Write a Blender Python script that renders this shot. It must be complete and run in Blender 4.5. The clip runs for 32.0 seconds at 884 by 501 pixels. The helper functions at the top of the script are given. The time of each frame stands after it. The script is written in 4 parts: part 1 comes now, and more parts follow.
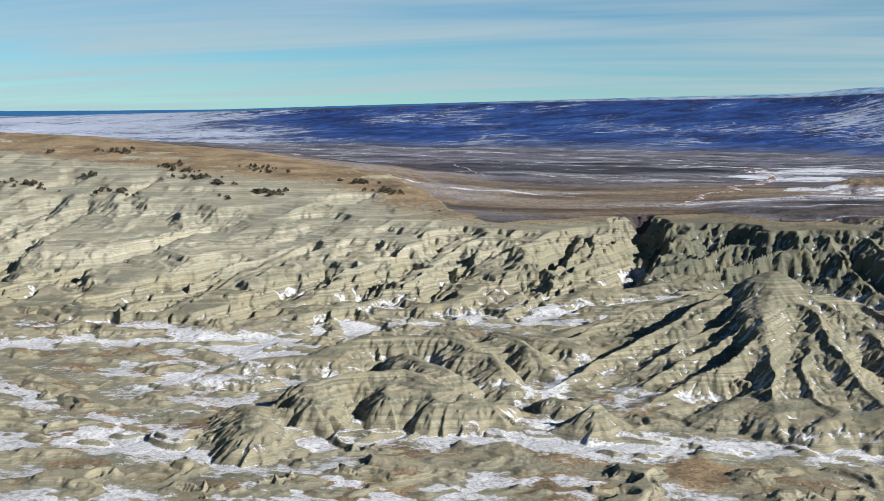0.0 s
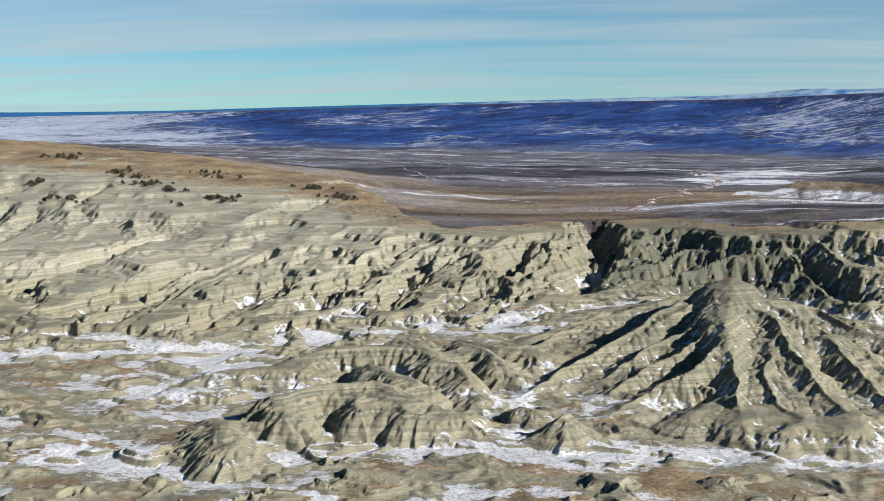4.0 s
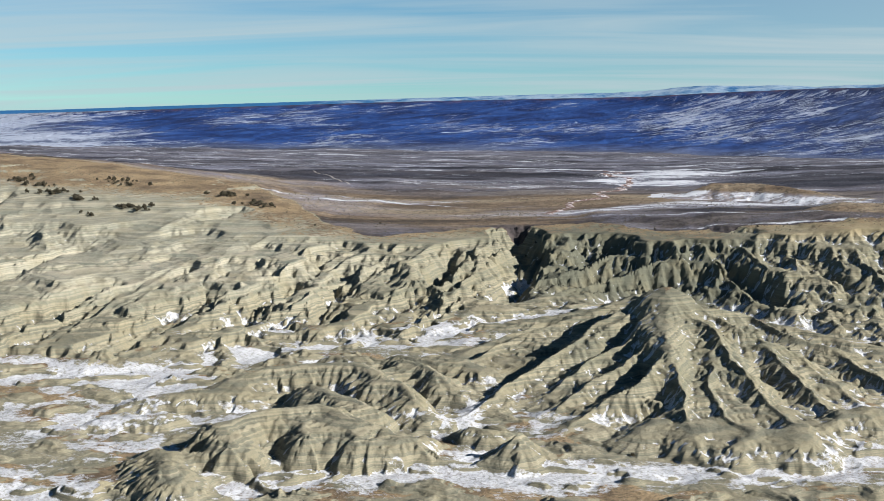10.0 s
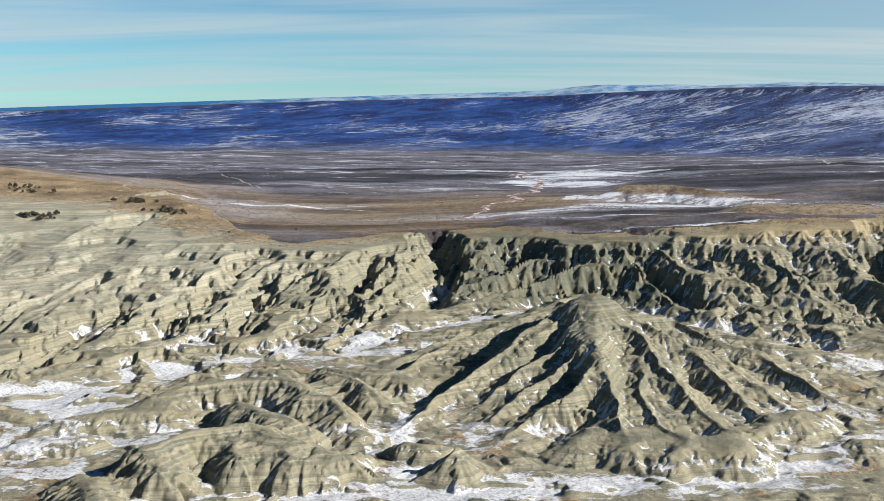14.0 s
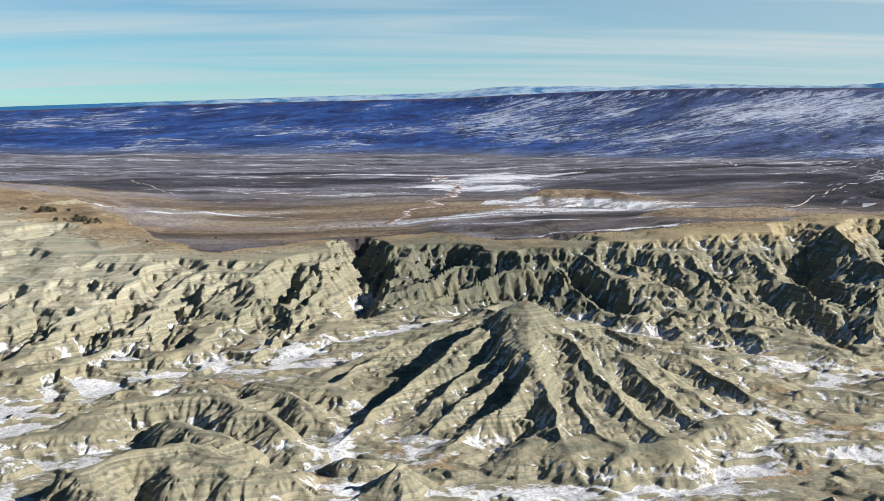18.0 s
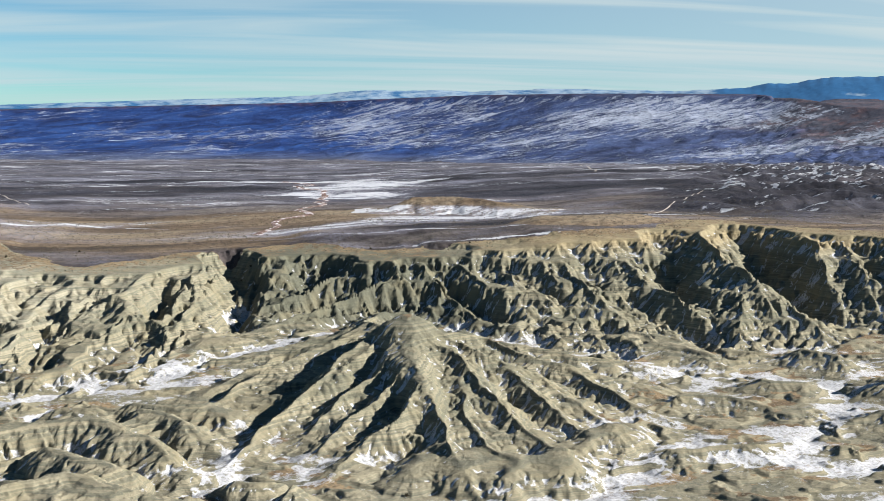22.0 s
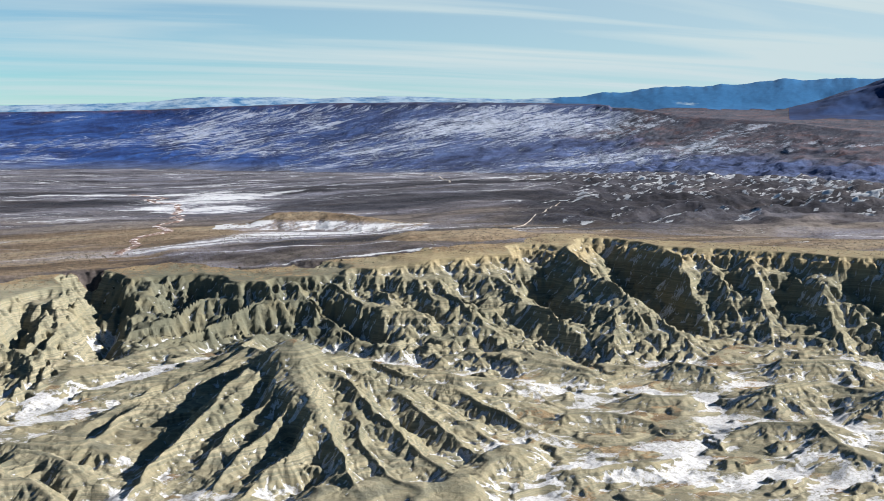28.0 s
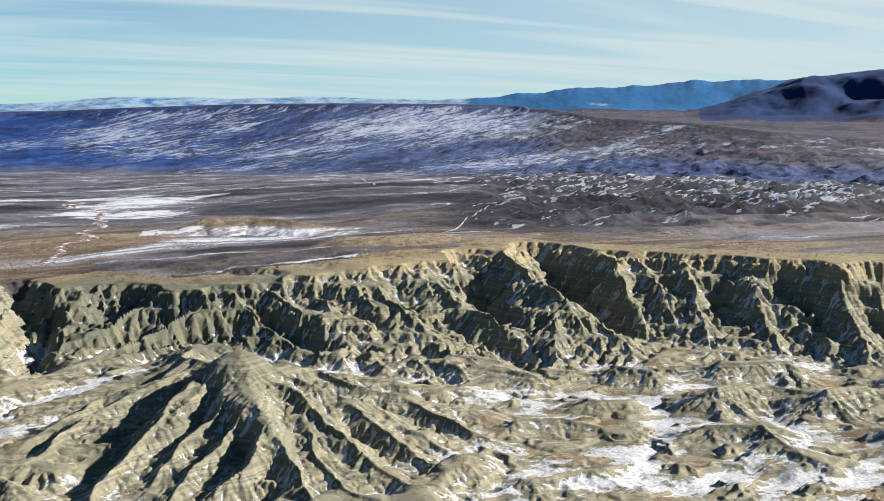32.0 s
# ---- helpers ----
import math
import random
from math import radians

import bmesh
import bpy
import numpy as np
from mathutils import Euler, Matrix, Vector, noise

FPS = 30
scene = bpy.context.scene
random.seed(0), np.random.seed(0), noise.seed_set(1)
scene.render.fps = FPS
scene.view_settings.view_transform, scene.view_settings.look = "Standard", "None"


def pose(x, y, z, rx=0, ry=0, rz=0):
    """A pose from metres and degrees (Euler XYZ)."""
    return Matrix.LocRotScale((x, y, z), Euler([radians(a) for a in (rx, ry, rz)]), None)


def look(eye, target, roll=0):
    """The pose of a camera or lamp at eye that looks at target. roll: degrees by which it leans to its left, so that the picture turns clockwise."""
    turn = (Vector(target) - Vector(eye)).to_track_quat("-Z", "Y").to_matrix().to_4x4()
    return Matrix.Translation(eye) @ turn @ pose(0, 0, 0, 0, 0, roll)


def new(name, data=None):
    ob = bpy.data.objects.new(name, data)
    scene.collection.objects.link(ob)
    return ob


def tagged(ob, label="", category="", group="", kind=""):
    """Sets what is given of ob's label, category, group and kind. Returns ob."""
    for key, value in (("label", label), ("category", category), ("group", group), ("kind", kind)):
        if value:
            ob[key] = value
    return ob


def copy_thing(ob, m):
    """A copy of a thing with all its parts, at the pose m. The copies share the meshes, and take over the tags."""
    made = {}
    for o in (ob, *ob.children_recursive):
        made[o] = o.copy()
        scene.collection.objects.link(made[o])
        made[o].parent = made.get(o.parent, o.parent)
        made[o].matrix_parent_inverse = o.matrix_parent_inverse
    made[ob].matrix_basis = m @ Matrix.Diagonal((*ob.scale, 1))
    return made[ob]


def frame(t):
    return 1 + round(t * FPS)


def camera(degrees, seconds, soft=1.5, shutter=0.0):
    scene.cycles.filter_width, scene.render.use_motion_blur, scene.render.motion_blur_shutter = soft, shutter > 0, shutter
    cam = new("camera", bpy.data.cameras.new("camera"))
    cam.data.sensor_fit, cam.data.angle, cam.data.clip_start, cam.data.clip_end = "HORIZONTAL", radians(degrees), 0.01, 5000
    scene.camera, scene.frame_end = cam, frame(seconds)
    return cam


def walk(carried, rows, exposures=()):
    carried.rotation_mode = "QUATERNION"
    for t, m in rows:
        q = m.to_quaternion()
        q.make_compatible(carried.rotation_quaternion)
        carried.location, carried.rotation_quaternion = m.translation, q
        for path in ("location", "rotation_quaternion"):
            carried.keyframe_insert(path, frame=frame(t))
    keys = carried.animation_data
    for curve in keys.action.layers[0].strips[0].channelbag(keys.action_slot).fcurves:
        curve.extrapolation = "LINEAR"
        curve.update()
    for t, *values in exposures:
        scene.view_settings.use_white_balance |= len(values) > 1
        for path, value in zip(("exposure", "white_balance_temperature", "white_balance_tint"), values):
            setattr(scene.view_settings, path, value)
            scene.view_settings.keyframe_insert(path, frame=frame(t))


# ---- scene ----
cam = camera(42.6, 32.0, soft=0.5)
PATH = [
    (0.0, pose(42.47, -12.54, 104.99, 82.547, 0, 15.298) @ pose(0, 0, 0, 0, 0, 0.340)),
    (0.5, pose(41.39, -12.86, 105.44, 82.555, 0, 14.764) @ pose(0, 0, 0, 0, 0, 0.337)),
    (1.0, pose(40.32, -13.18, 105.90, 82.576, 0, 14.362) @ pose(0, 0, 0, 0, 0, 0.334)),
    (1.5, pose(39.24, -13.50, 106.35, 82.563, 0, 14.041) @ pose(0, 0, 0, 0, 0, 0.331)),
    (2.0, pose(38.16, -13.81, 106.81, 82.588, 0, 13.621) @ pose(0, 0, 0, 0, 0, 0.329)),
    (2.5, pose(37.07, -14.11, 107.27, 82.590, 0, 13.303) @ pose(0, 0, 0, 0, 0, 0.326)),
    (3.0, pose(35.97, -14.40, 107.74, 82.584, 0, 12.969) @ pose(0, 0, 0, 0, 0, 0.323)),
    (3.5, pose(34.87, -14.67, 108.20, 82.584, 0, 12.676) @ pose(0, 0, 0, 0, 0, 0.320)),
    (5.5, pose(30.22, -15.24, 110.14, 82.560, 0, 11.201) @ pose(0, 0, 0, 0, 0, 0.267)),
    (6.0, pose(28.86, -15.00, 110.64, 82.545, 0, 10.782) @ pose(0, 0, 0, 0, 0, 0.253)),
    (6.5, pose(27.45, -14.68, 111.15, 82.526, 0, 10.406) @ pose(0, 0, 0, 0, 0, 0.240)),
    (7.0, pose(25.96, -14.25, 111.65, 82.513, 0, 9.950) @ pose(0, 0, 0, 0, 0, 0.227)),
    (7.5, pose(24.41, -13.67, 112.16, 82.498, 0, 9.539) @ pose(0, 0, 0, 0, 0, 0.213)),
    (8.0, pose(22.79, -12.92, 112.68, 82.481, 0, 9.084) @ pose(0, 0, 0, 0, 0, 0.200)),
    (8.5, pose(21.09, -11.95, 113.21, 82.454, 0, 8.654) @ pose(0, 0, 0, 0, 0, 0.188)),
    (9.0, pose(19.30, -10.74, 113.75, 82.423, 0, 8.170) @ pose(0, 0, 0, 0, 0, 0.176)),
    (9.5, pose(17.44, -9.38, 114.30, 82.449, 0, 7.700) @ pose(0, 0, 0, 0, 0, 0.164)),
    (10.0, pose(15.66, -8.05, 114.84, 82.407, 0, 7.139) @ pose(0, 0, 0, 0, 0, 0.152)),
    (10.5, pose(14.01, -6.86, 115.35, 82.385, 0, 6.384) @ pose(0, 0, 0, 0, 0, 0.140)),
    (11.0, pose(12.50, -5.82, 115.83, 82.381, 0, 5.405) @ pose(0, 0, 0, 0, 0, 0.128)),
    (11.5, pose(11.14, -4.91, 116.29, 82.375, 0, 4.951) @ pose(0, 0, 0, 0, 0, 0.116)),
    (12.0, pose(9.89, -4.12, 116.73, 82.381, 0, 4.712) @ pose(0, 0, 0, 0, 0, 0.104)),
    (12.5, pose(8.72, -3.40, 117.15, 82.373, 0, 4.362) @ pose(0, 0, 0, 0, 0, 0.092)),
    (13.0, pose(7.58, -2.74, 117.56, 82.373, 0, 3.575) @ pose(0, 0, 0, 0, 0, 0.080)),
    (13.5, pose(6.40, -2.12, 117.96, 82.346, 0, 2.812) @ pose(0, 0, 0, 0, 0, 0.067)),
    (15.5, pose(1.28, -0.41, 119.56, 82.332, 0, 0.596) @ pose(0, 0, 0, 0, 0, 0.013)),
    (16.0, pose(-0.00, -0.00, 120.00, 82.355, 0, 0.000) @ pose(0, 0, 0, 0, 0, 0.000)),
    (16.5, pose(-1.29, 0.41, 120.44, 82.352, 0, -0.490) @ pose(0, 0, 0, 0, 0, -0.003)),
    (17.0, pose(-2.62, 0.83, 120.89, 82.349, 0, -0.983) @ pose(0, 0, 0, 0, 0, -0.007)),
    (17.5, pose(-3.95, 1.27, 121.35, 82.364, 0, -1.760) @ pose(0, 0, 0, 0, 0, -0.010)),
    (18.0, pose(-5.25, 1.71, 121.82, 82.375, 0, -2.536) @ pose(0, 0, 0, 0, 0, -0.013)),
    (18.5, pose(-6.52, 2.17, 122.30, 82.393, 0, -3.292) @ pose(0, 0, 0, 0, 0, -0.017)),
    (19.0, pose(-7.79, 2.63, 122.79, 82.393, 0, -4.128) @ pose(0, 0, 0, 0, 0, -0.020)),
    (19.5, pose(-9.08, 3.10, 123.29, 82.411, 0, -4.979) @ pose(0, 0, 0, 0, 0, 0.008)),
    (20.0, pose(-10.33, 3.55, 123.81, 82.422, 0, -5.794) @ pose(0, 0, 0, 0, 0, 0.037)),
    (20.5, pose(-11.58, 4.00, 124.32, 82.450, 0, -6.673) @ pose(0, 0, 0, 0, 0, 0.065)),
    (21.0, pose(-12.85, 4.46, 124.85, 82.464, 0, -7.681) @ pose(0, 0, 0, 0, 0, 0.093)),
    (21.5, pose(-14.18, 4.93, 125.38, 82.483, 0, -8.630) @ pose(0, 0, 0, 0, 0, 0.122)),
    (22.0, pose(-15.55, 5.43, 125.91, 82.531, 0, -9.789) @ pose(0, 0, 0, 0, 0, 0.150)),
    (22.5, pose(-16.98, 5.97, 126.45, 82.557, 0, -10.786) @ pose(0, 0, 0, 0, 0, 0.183)),
    (23.0, pose(-18.45, 6.56, 127.00, 82.596, 0, -11.795) @ pose(0, 0, 0, 0, 0, 0.217)),
    (23.5, pose(-19.99, 7.20, 127.55, 82.627, 0, -12.842) @ pose(0, 0, 0, 0, 0, 0.250)),
    (24.0, pose(-21.55, 7.89, 128.11, 82.654, 0, -13.774) @ pose(0, 0, 0, 0, 0, 0.283)),
    (24.5, pose(-23.14, 8.64, 128.67, 82.676, 0, -14.444) @ pose(0, 0, 0, 0, 0, 0.317)),
    (25.0, pose(-24.73, 9.42, 129.23, 82.705, 0, -14.911) @ pose(0, 0, 0, 0, 0, 0.350)),
    (25.5, pose(-26.32, 10.25, 129.79, 82.723, 0, -15.413) @ pose(0, 0, 0, 0, 0, 0.355)),
    (27.5, pose(-32.42, 14.22, 131.92, 82.839, 0, -17.372) @ pose(0, 0, 0, 0, 0, 0.375)),
    (28.0, pose(-33.92, 15.20, 132.37, 82.854, 0, -17.958) @ pose(0, 0, 0, 0, 0, 0.380)),
    (28.5, pose(-35.43, 16.18, 132.81, 82.869, 0, -18.475) @ pose(0, 0, 0, 0, 0, 0.384)),
    (29.0, pose(-36.95, 17.16, 133.23, 82.879, 0, -18.968) @ pose(0, 0, 0, 0, 0, 0.388)),
    (29.5, pose(-38.49, 18.13, 133.63, 82.904, 0, -19.470) @ pose(0, 0, 0, 0, 0, 0.391)),
    (30.0, pose(-40.06, 19.10, 134.01, 82.923, 0, -20.034) @ pose(0, 0, 0, 0, 0, 0.395)),
    (30.5, pose(-41.64, 20.06, 134.37, 82.940, 0, -20.770) @ pose(0, 0, 0, 0, 0, 0.399)),
    (31.0, pose(-43.24, 21.01, 134.71, 82.913, 0, -21.416) @ pose(0, 0, 0, 0, 0, 0.402)),
    (31.5, pose(-44.85, 21.95, 135.04, 82.891, 0, -21.903) @ pose(0, 0, 0, 0, 0, 0.406)),
    (32.0, pose(-46.46, 22.89, 135.36, 82.875, 0, -22.349) @ pose(0, 0, 0, 0, 0, 0.410)),
]
walk(cam, PATH, exposures=[(0.0, 1.27, 6150, 10), (14.0, 1.42, 6280, 10), (32.0, 1.64, 6400, 10)])

# ---- light ----
SUN_AZIMUTH, SUN_HEIGHT = 106.0, 28.0   # degrees clockwise from +y, and above the horizon


def sky_world():
    w = bpy.data.worlds.new("sky")
    scene.world = w
    w.use_nodes = True
    nt = w.node_tree
    N, L = nt.nodes, nt.links
    N.clear()
    out = N.new("ShaderNodeOutputWorld")
    bg = N.new("ShaderNodeBackground")
    sky = N.new("ShaderNodeTexSky")
    sky.sky_type, sky.sun_disc = "NISHITA", False
    sky.sun_elevation, sky.sun_rotation = radians(SUN_HEIGHT), radians(SUN_AZIMUTH)
    sky.altitude, sky.air_density, sky.dust_density, sky.ozone_density = 2500, 0.85, 0.1, 2.5
    co = N.new("ShaderNodeTexCoord")
    # thin cirrus: direction projected on a high layer, stretched sideways
    sep = N.new("ShaderNodeSeparateXYZ")
    L.new(co.outputs["Generated"], sep.inputs[0])
    lift = N.new("ShaderNodeMath")
    lift.operation = "ADD"
    lift.inputs[1].default_value = 0.10
    L.new(sep.outputs["Z"], lift.inputs[0])
    uv = N.new("ShaderNodeCombineXYZ")
    for axis, k in (("X", 0.8), ("Y", 0.8)):
        d = N.new("ShaderNodeMath")
        d.operation = "DIVIDE"
        L.new(sep.outputs[axis], d.inputs[0])
        L.new(lift.outputs[0], d.inputs[1])
        L.new(d.outputs[0], uv.inputs[axis])
    mp = N.new("ShaderNodeMapping")
    mp.inputs["Rotation"].default_value = (0, 0, radians(-8))
    mp.inputs["Scale"].default_value = (0.22, 1.05, 1.0)
    L.new(uv.outputs[0], mp.inputs[0])
    n1 = N.new("ShaderNodeTexNoise")
    n1.inputs["Scale"].default_value, n1.inputs["Detail"].default_value = 1.3, 9
    n1.inputs["Roughness"].default_value, n1.inputs["Distortion"].default_value = 0.50, 0.8
    L.new(mp.outputs[0], n1.inputs["Vector"])
    ramp = N.new("ShaderNodeValToRGB")
    ramp.color_ramp.elements[0].position, ramp.color_ramp.elements[1].position = 0.38, 0.68
    ramp.color_ramp.elements[0].color = (0.06, 0.06, 0.06, 1)
    ramp.color_ramp.elements[1].color = (0.72, 0.72, 0.72, 1)
    L.new(n1.outputs[0], ramp.inputs[0])
    mix = N.new("ShaderNodeMix")
    mix.data_type = "RGBA"
    mix.inputs["B"].default_value = (6.25, 7.5, 7.75, 1)
    fade = N.new("ShaderNodeMapRange")
    fade.inputs["From Min"].default_value, fade.inputs["From Max"].default_value = 0.10, 0.28
    fade.inputs["To Min"].default_value, fade.inputs["To Max"].default_value = 1.0, 0.0
    L.new(sep.outputs["Z"], fade.inputs["Value"])
    thin = N.new("ShaderNodeMath")
    thin.operation = "MULTIPLY"
    veil = N.new("ShaderNodeMapRange")
    veil.inputs["From Min"].default_value, veil.inputs["From Max"].default_value = -0.1, 0.65
    veil.inputs["To Min"].default_value, veil.inputs["To Max"].default_value = 0.08, 0.68
    L.new(sep.outputs["X"], veil.inputs["Value"])
    more = N.new("ShaderNodeMath")
    more.operation, more.use_clamp = "ADD", True
    L.new(ramp.outputs[0], more.inputs[0])
    L.new(veil.outputs[0], more.inputs[1])
    L.new(more.outputs[0], thin.inputs[0])
    L.new(fade.outputs[0], thin.inputs[1])
    tint = N.new("ShaderNodeMix")
    tint.data_type, tint.blend_type = "RGBA", "MULTIPLY"
    tint.inputs["Factor"].default_value = 1.0
    tint.inputs["B"].default_value = (0.64, 1.03, 1.07, 1)
    L.new(sky.outputs[0], tint.inputs["A"])
    L.new(thin.outputs[0], mix.inputs["Factor"])
    L.new(tint.outputs["Result"], mix.inputs["A"])
    L.new(mix.outputs["Result"], bg.inputs["Color"])
    bg.inputs["Strength"].default_value = 0.0315
    L.new(bg.outputs[0], out.inputs[0])


sky_world()
lamp = bpy.data.lights.new("sun", "SUN")
lamp.energy, lamp.angle, lamp.color = 5.0, radians(0.5), (1.0, 0.945, 0.87)
a_, e_ = radians(SUN_AZIMUTH), radians(SUN_HEIGHT)
to_sun = Vector((math.sin(a_) * math.cos(e_), math.cos(a_) * math.cos(e_), math.sin(e_)))
sun = new("sun", lamp)
sun.matrix_world = look(to_sun * 800, (0, 0, 0))


# ---- noise on arrays ----
rng = np.random.default_rng(7)
PERM = rng.permutation(512).astype(np.int32)
PERM2 = np.concatenate([PERM, PERM])
GRAD = np.stack([np.cos(np.arange(512) * 2.399), np.sin(np.arange(512) * 2.399)], 1).astype(np.float32)


def perlin(x, y, seed=0):
    x, y = np.asarray(x, np.float32) + np.float32(seed * 37.7), np.asarray(y, np.float32) - np.float32(seed * 19.3)
    xi, yi = np.floor(x), np.floor(y)
    fx, fy = x - xi, y - yi
    xi, yi = xi.astype(np.int32) & 511, yi.astype(np.int32) & 511
    u, v = fx * fx * fx * (fx * (fx * 6 - 15) + 10), fy * fy * fy * (fy * (fy * 6 - 15) + 10)
    out = 0
    for a in (0, 1):
        for b in (0, 1):
            g = GRAD[PERM2[(PERM2[(xi + a) & 511] + yi + b) & 511]]
            d = g[..., 0] * (fx - a) + g[..., 1] * (fy - b)
            out = out + d * ((u if a else 1 - u) * (v if b else 1 - v))
    return out * 1.5


def fbm(x, y, octaves=4, seed=0, gain=0.5):
    s, a = 0, 1.0
    for k in range(octaves):
        s = s + a * perlin(x * 2 ** k, y * 2 ** k, seed + k * 3)
        a *= gain
    return s


def ridged(x, y, seed=0):
    """Sharp crests at 1, round troughs at 0."""
    return 1 - np.abs(perlin(x, y, seed)) * 1.6


def smooth(a, b, x):
    t = np.clip((x - a) / (b - a), 0, 1)
    return t * t * (3 - 2 * t)


# ---- the plan of the land ----
# x: foot of the scarp, its rim and rim height, top of the slope behind and its height
SCARP = np.array([
    (-900, 300, 900, 66, 1000, 76), (-600, 330, 860, 58, 960, 70), (-400, 370, 800, 48, 920, 59), (-270, 402, 775, 42, 880, 46),
    (-200, 430, 715, 34, 830, 38), (-150, 462, 670, 30, 790, 33), (-110, 500, 660, 28, 770, 32),
    (-60, 522, 690, 29, 780, 33), (-25, 556, 700, 30, 790, 35), (0, 606, 712, 31, 805, 36), (20, 626, 704, 32, 800, 37), (45, 627, 682, 33, 795, 39),
    (62, 610, 672, 33, 790, 40), (85, 584, 662, 34, 780, 41), (100, 565, 657, 35, 765, 42), (120, 546, 655, 38, 745, 43), (140, 535, 655, 40, 730, 44)])
SCARP_EAST = np.array([
    (172, 508, 660, 43, 720, 46), (205, 538, 657, 44, 740, 47), (240, 552, 662, 45, 740, 47), (274, 580, 694, 46, 740, 47),
    (300, 588, 688, 46, 730, 47), (325, 578, 650, 46, 700, 47), (363, 546, 616, 46, 680, 47), (388, 520, 594, 46, 660, 47),
    (420, 492, 560, 47, 640, 48), (500, 450, 520, 48, 600, 49), (700, 420, 500, 48, 600, 49), (1000, 400, 480, 48, 600, 49)])
SCARP = np.concatenate([SCARP, SCARP_EAST])

THINGS = []      # name, label, category, group of every landform
FEATURES = []    # landforms laid over the ground: (thing, part, crest points, half width, power, flute)


def thing(name, label, category, group=""):
    THINGS.append((name, label, category, group))
    return len(THINGS) - 1


def crest(owner, part, points, width, power=1.15, flute=0.25, scale=11.0):
    FEATURES.append((owner, part, np.array(points, float), width, power, flute, scale))


CLIFF = -2
for pts, w in (
        ([(-74, 672, 28), (-85, 620, 24), (-83, 584, 11), (-82, 552, 4)], 17), ([(-85, 620, 24), (-61, 586, 14), (-45, 570, 6)], 15), ([(-85, 622, 23), (-108, 575, 10), (-112, 545, 4)], 15),
        ([(-112, 655, 27), (-132, 590, 14), (-140, 520, 4)], 20), ([(-150, 655, 28), (-168, 590, 16), (-180, 490, 4)], 20),
        ([(-196, 690, 32), (-214, 580, 18), (-228, 462, 4)], 24), ([(-250, 720, 37), (-265, 580, 20), (-280, 440, 4)], 26),
        ([(-48, 662, 27), (-42, 615, 13), (-36, 585, 5)], 15), ([(8, 700, 30), (0, 660, 19), (-8, 618, 6)], 13),
        ([(274, 700, 46.5), (252, 640, 45), (250, 612, 42), (256, 586, 34), (268, 556, 20), (286, 532, 6)], 30), ([(256, 586, 33), (240, 560, 20), (232, 538, 8)], 18),
        ([(326, 690, 46.5), (318, 630, 44), (312, 600, 30), (306, 566, 10)], 26), ([(340, 640, 46), (330, 596, 32), (322, 560, 9)], 18), ([(366, 625, 46.5), (346, 586, 36), (336, 560, 20), (326, 532, 7)], 26), ([(392, 596, 46.5), (372, 556, 32), (362, 535, 18), (350, 508, 6)], 26), ([(380, 560, 30), (384, 530, 16), (380, 500, 6)], 16),
        ([(424, 570, 47.5), (408, 524, 30), (398, 500, 16), (386, 470, 5)], 28), ([(192, 660, 43), (203, 606, 29), (214, 576, 22), (224, 562, 15), (232, 545, 6)], 18),
        ([(148, 652, 39), (159, 610, 27), (172, 592, 21), (188, 573, 14), (204, 555, 6)], 16), ([(164, 604, 28), (172, 574, 17), (178, 550, 7)], 12), ([(104, 650, 34), (117, 613, 25), (132, 598, 20), (147, 578, 13), (160, 548, 5)], 16), ([(128, 602, 25), (130, 576, 14), (138, 556, 7)], 11),
        ([(84, 655, 33), (94, 618, 20), (104, 590, 11)], 11), ([(82, 655, 33), (44, 628, 21), (4, 602, 11), (-28, 582, 5)], 14), ([(62, 684, 32), (22, 655, 22), (-10, 628, 12)], 13)):
    crest(CLIFF, "spur", pts, w, 1.05, 0.4, 8)
for pts, w in (([(-112, 514, 6), (-100, 524, 7)], 13), ([(-56, 533, 5), (-34, 566, 9), (-22, 570, 8)], 13), ([(-160, 486, 6), (-150, 500, 8)], 12)):
    crest(CLIFF, "toe_hump", pts, w, 1.6, 0.3, 6)

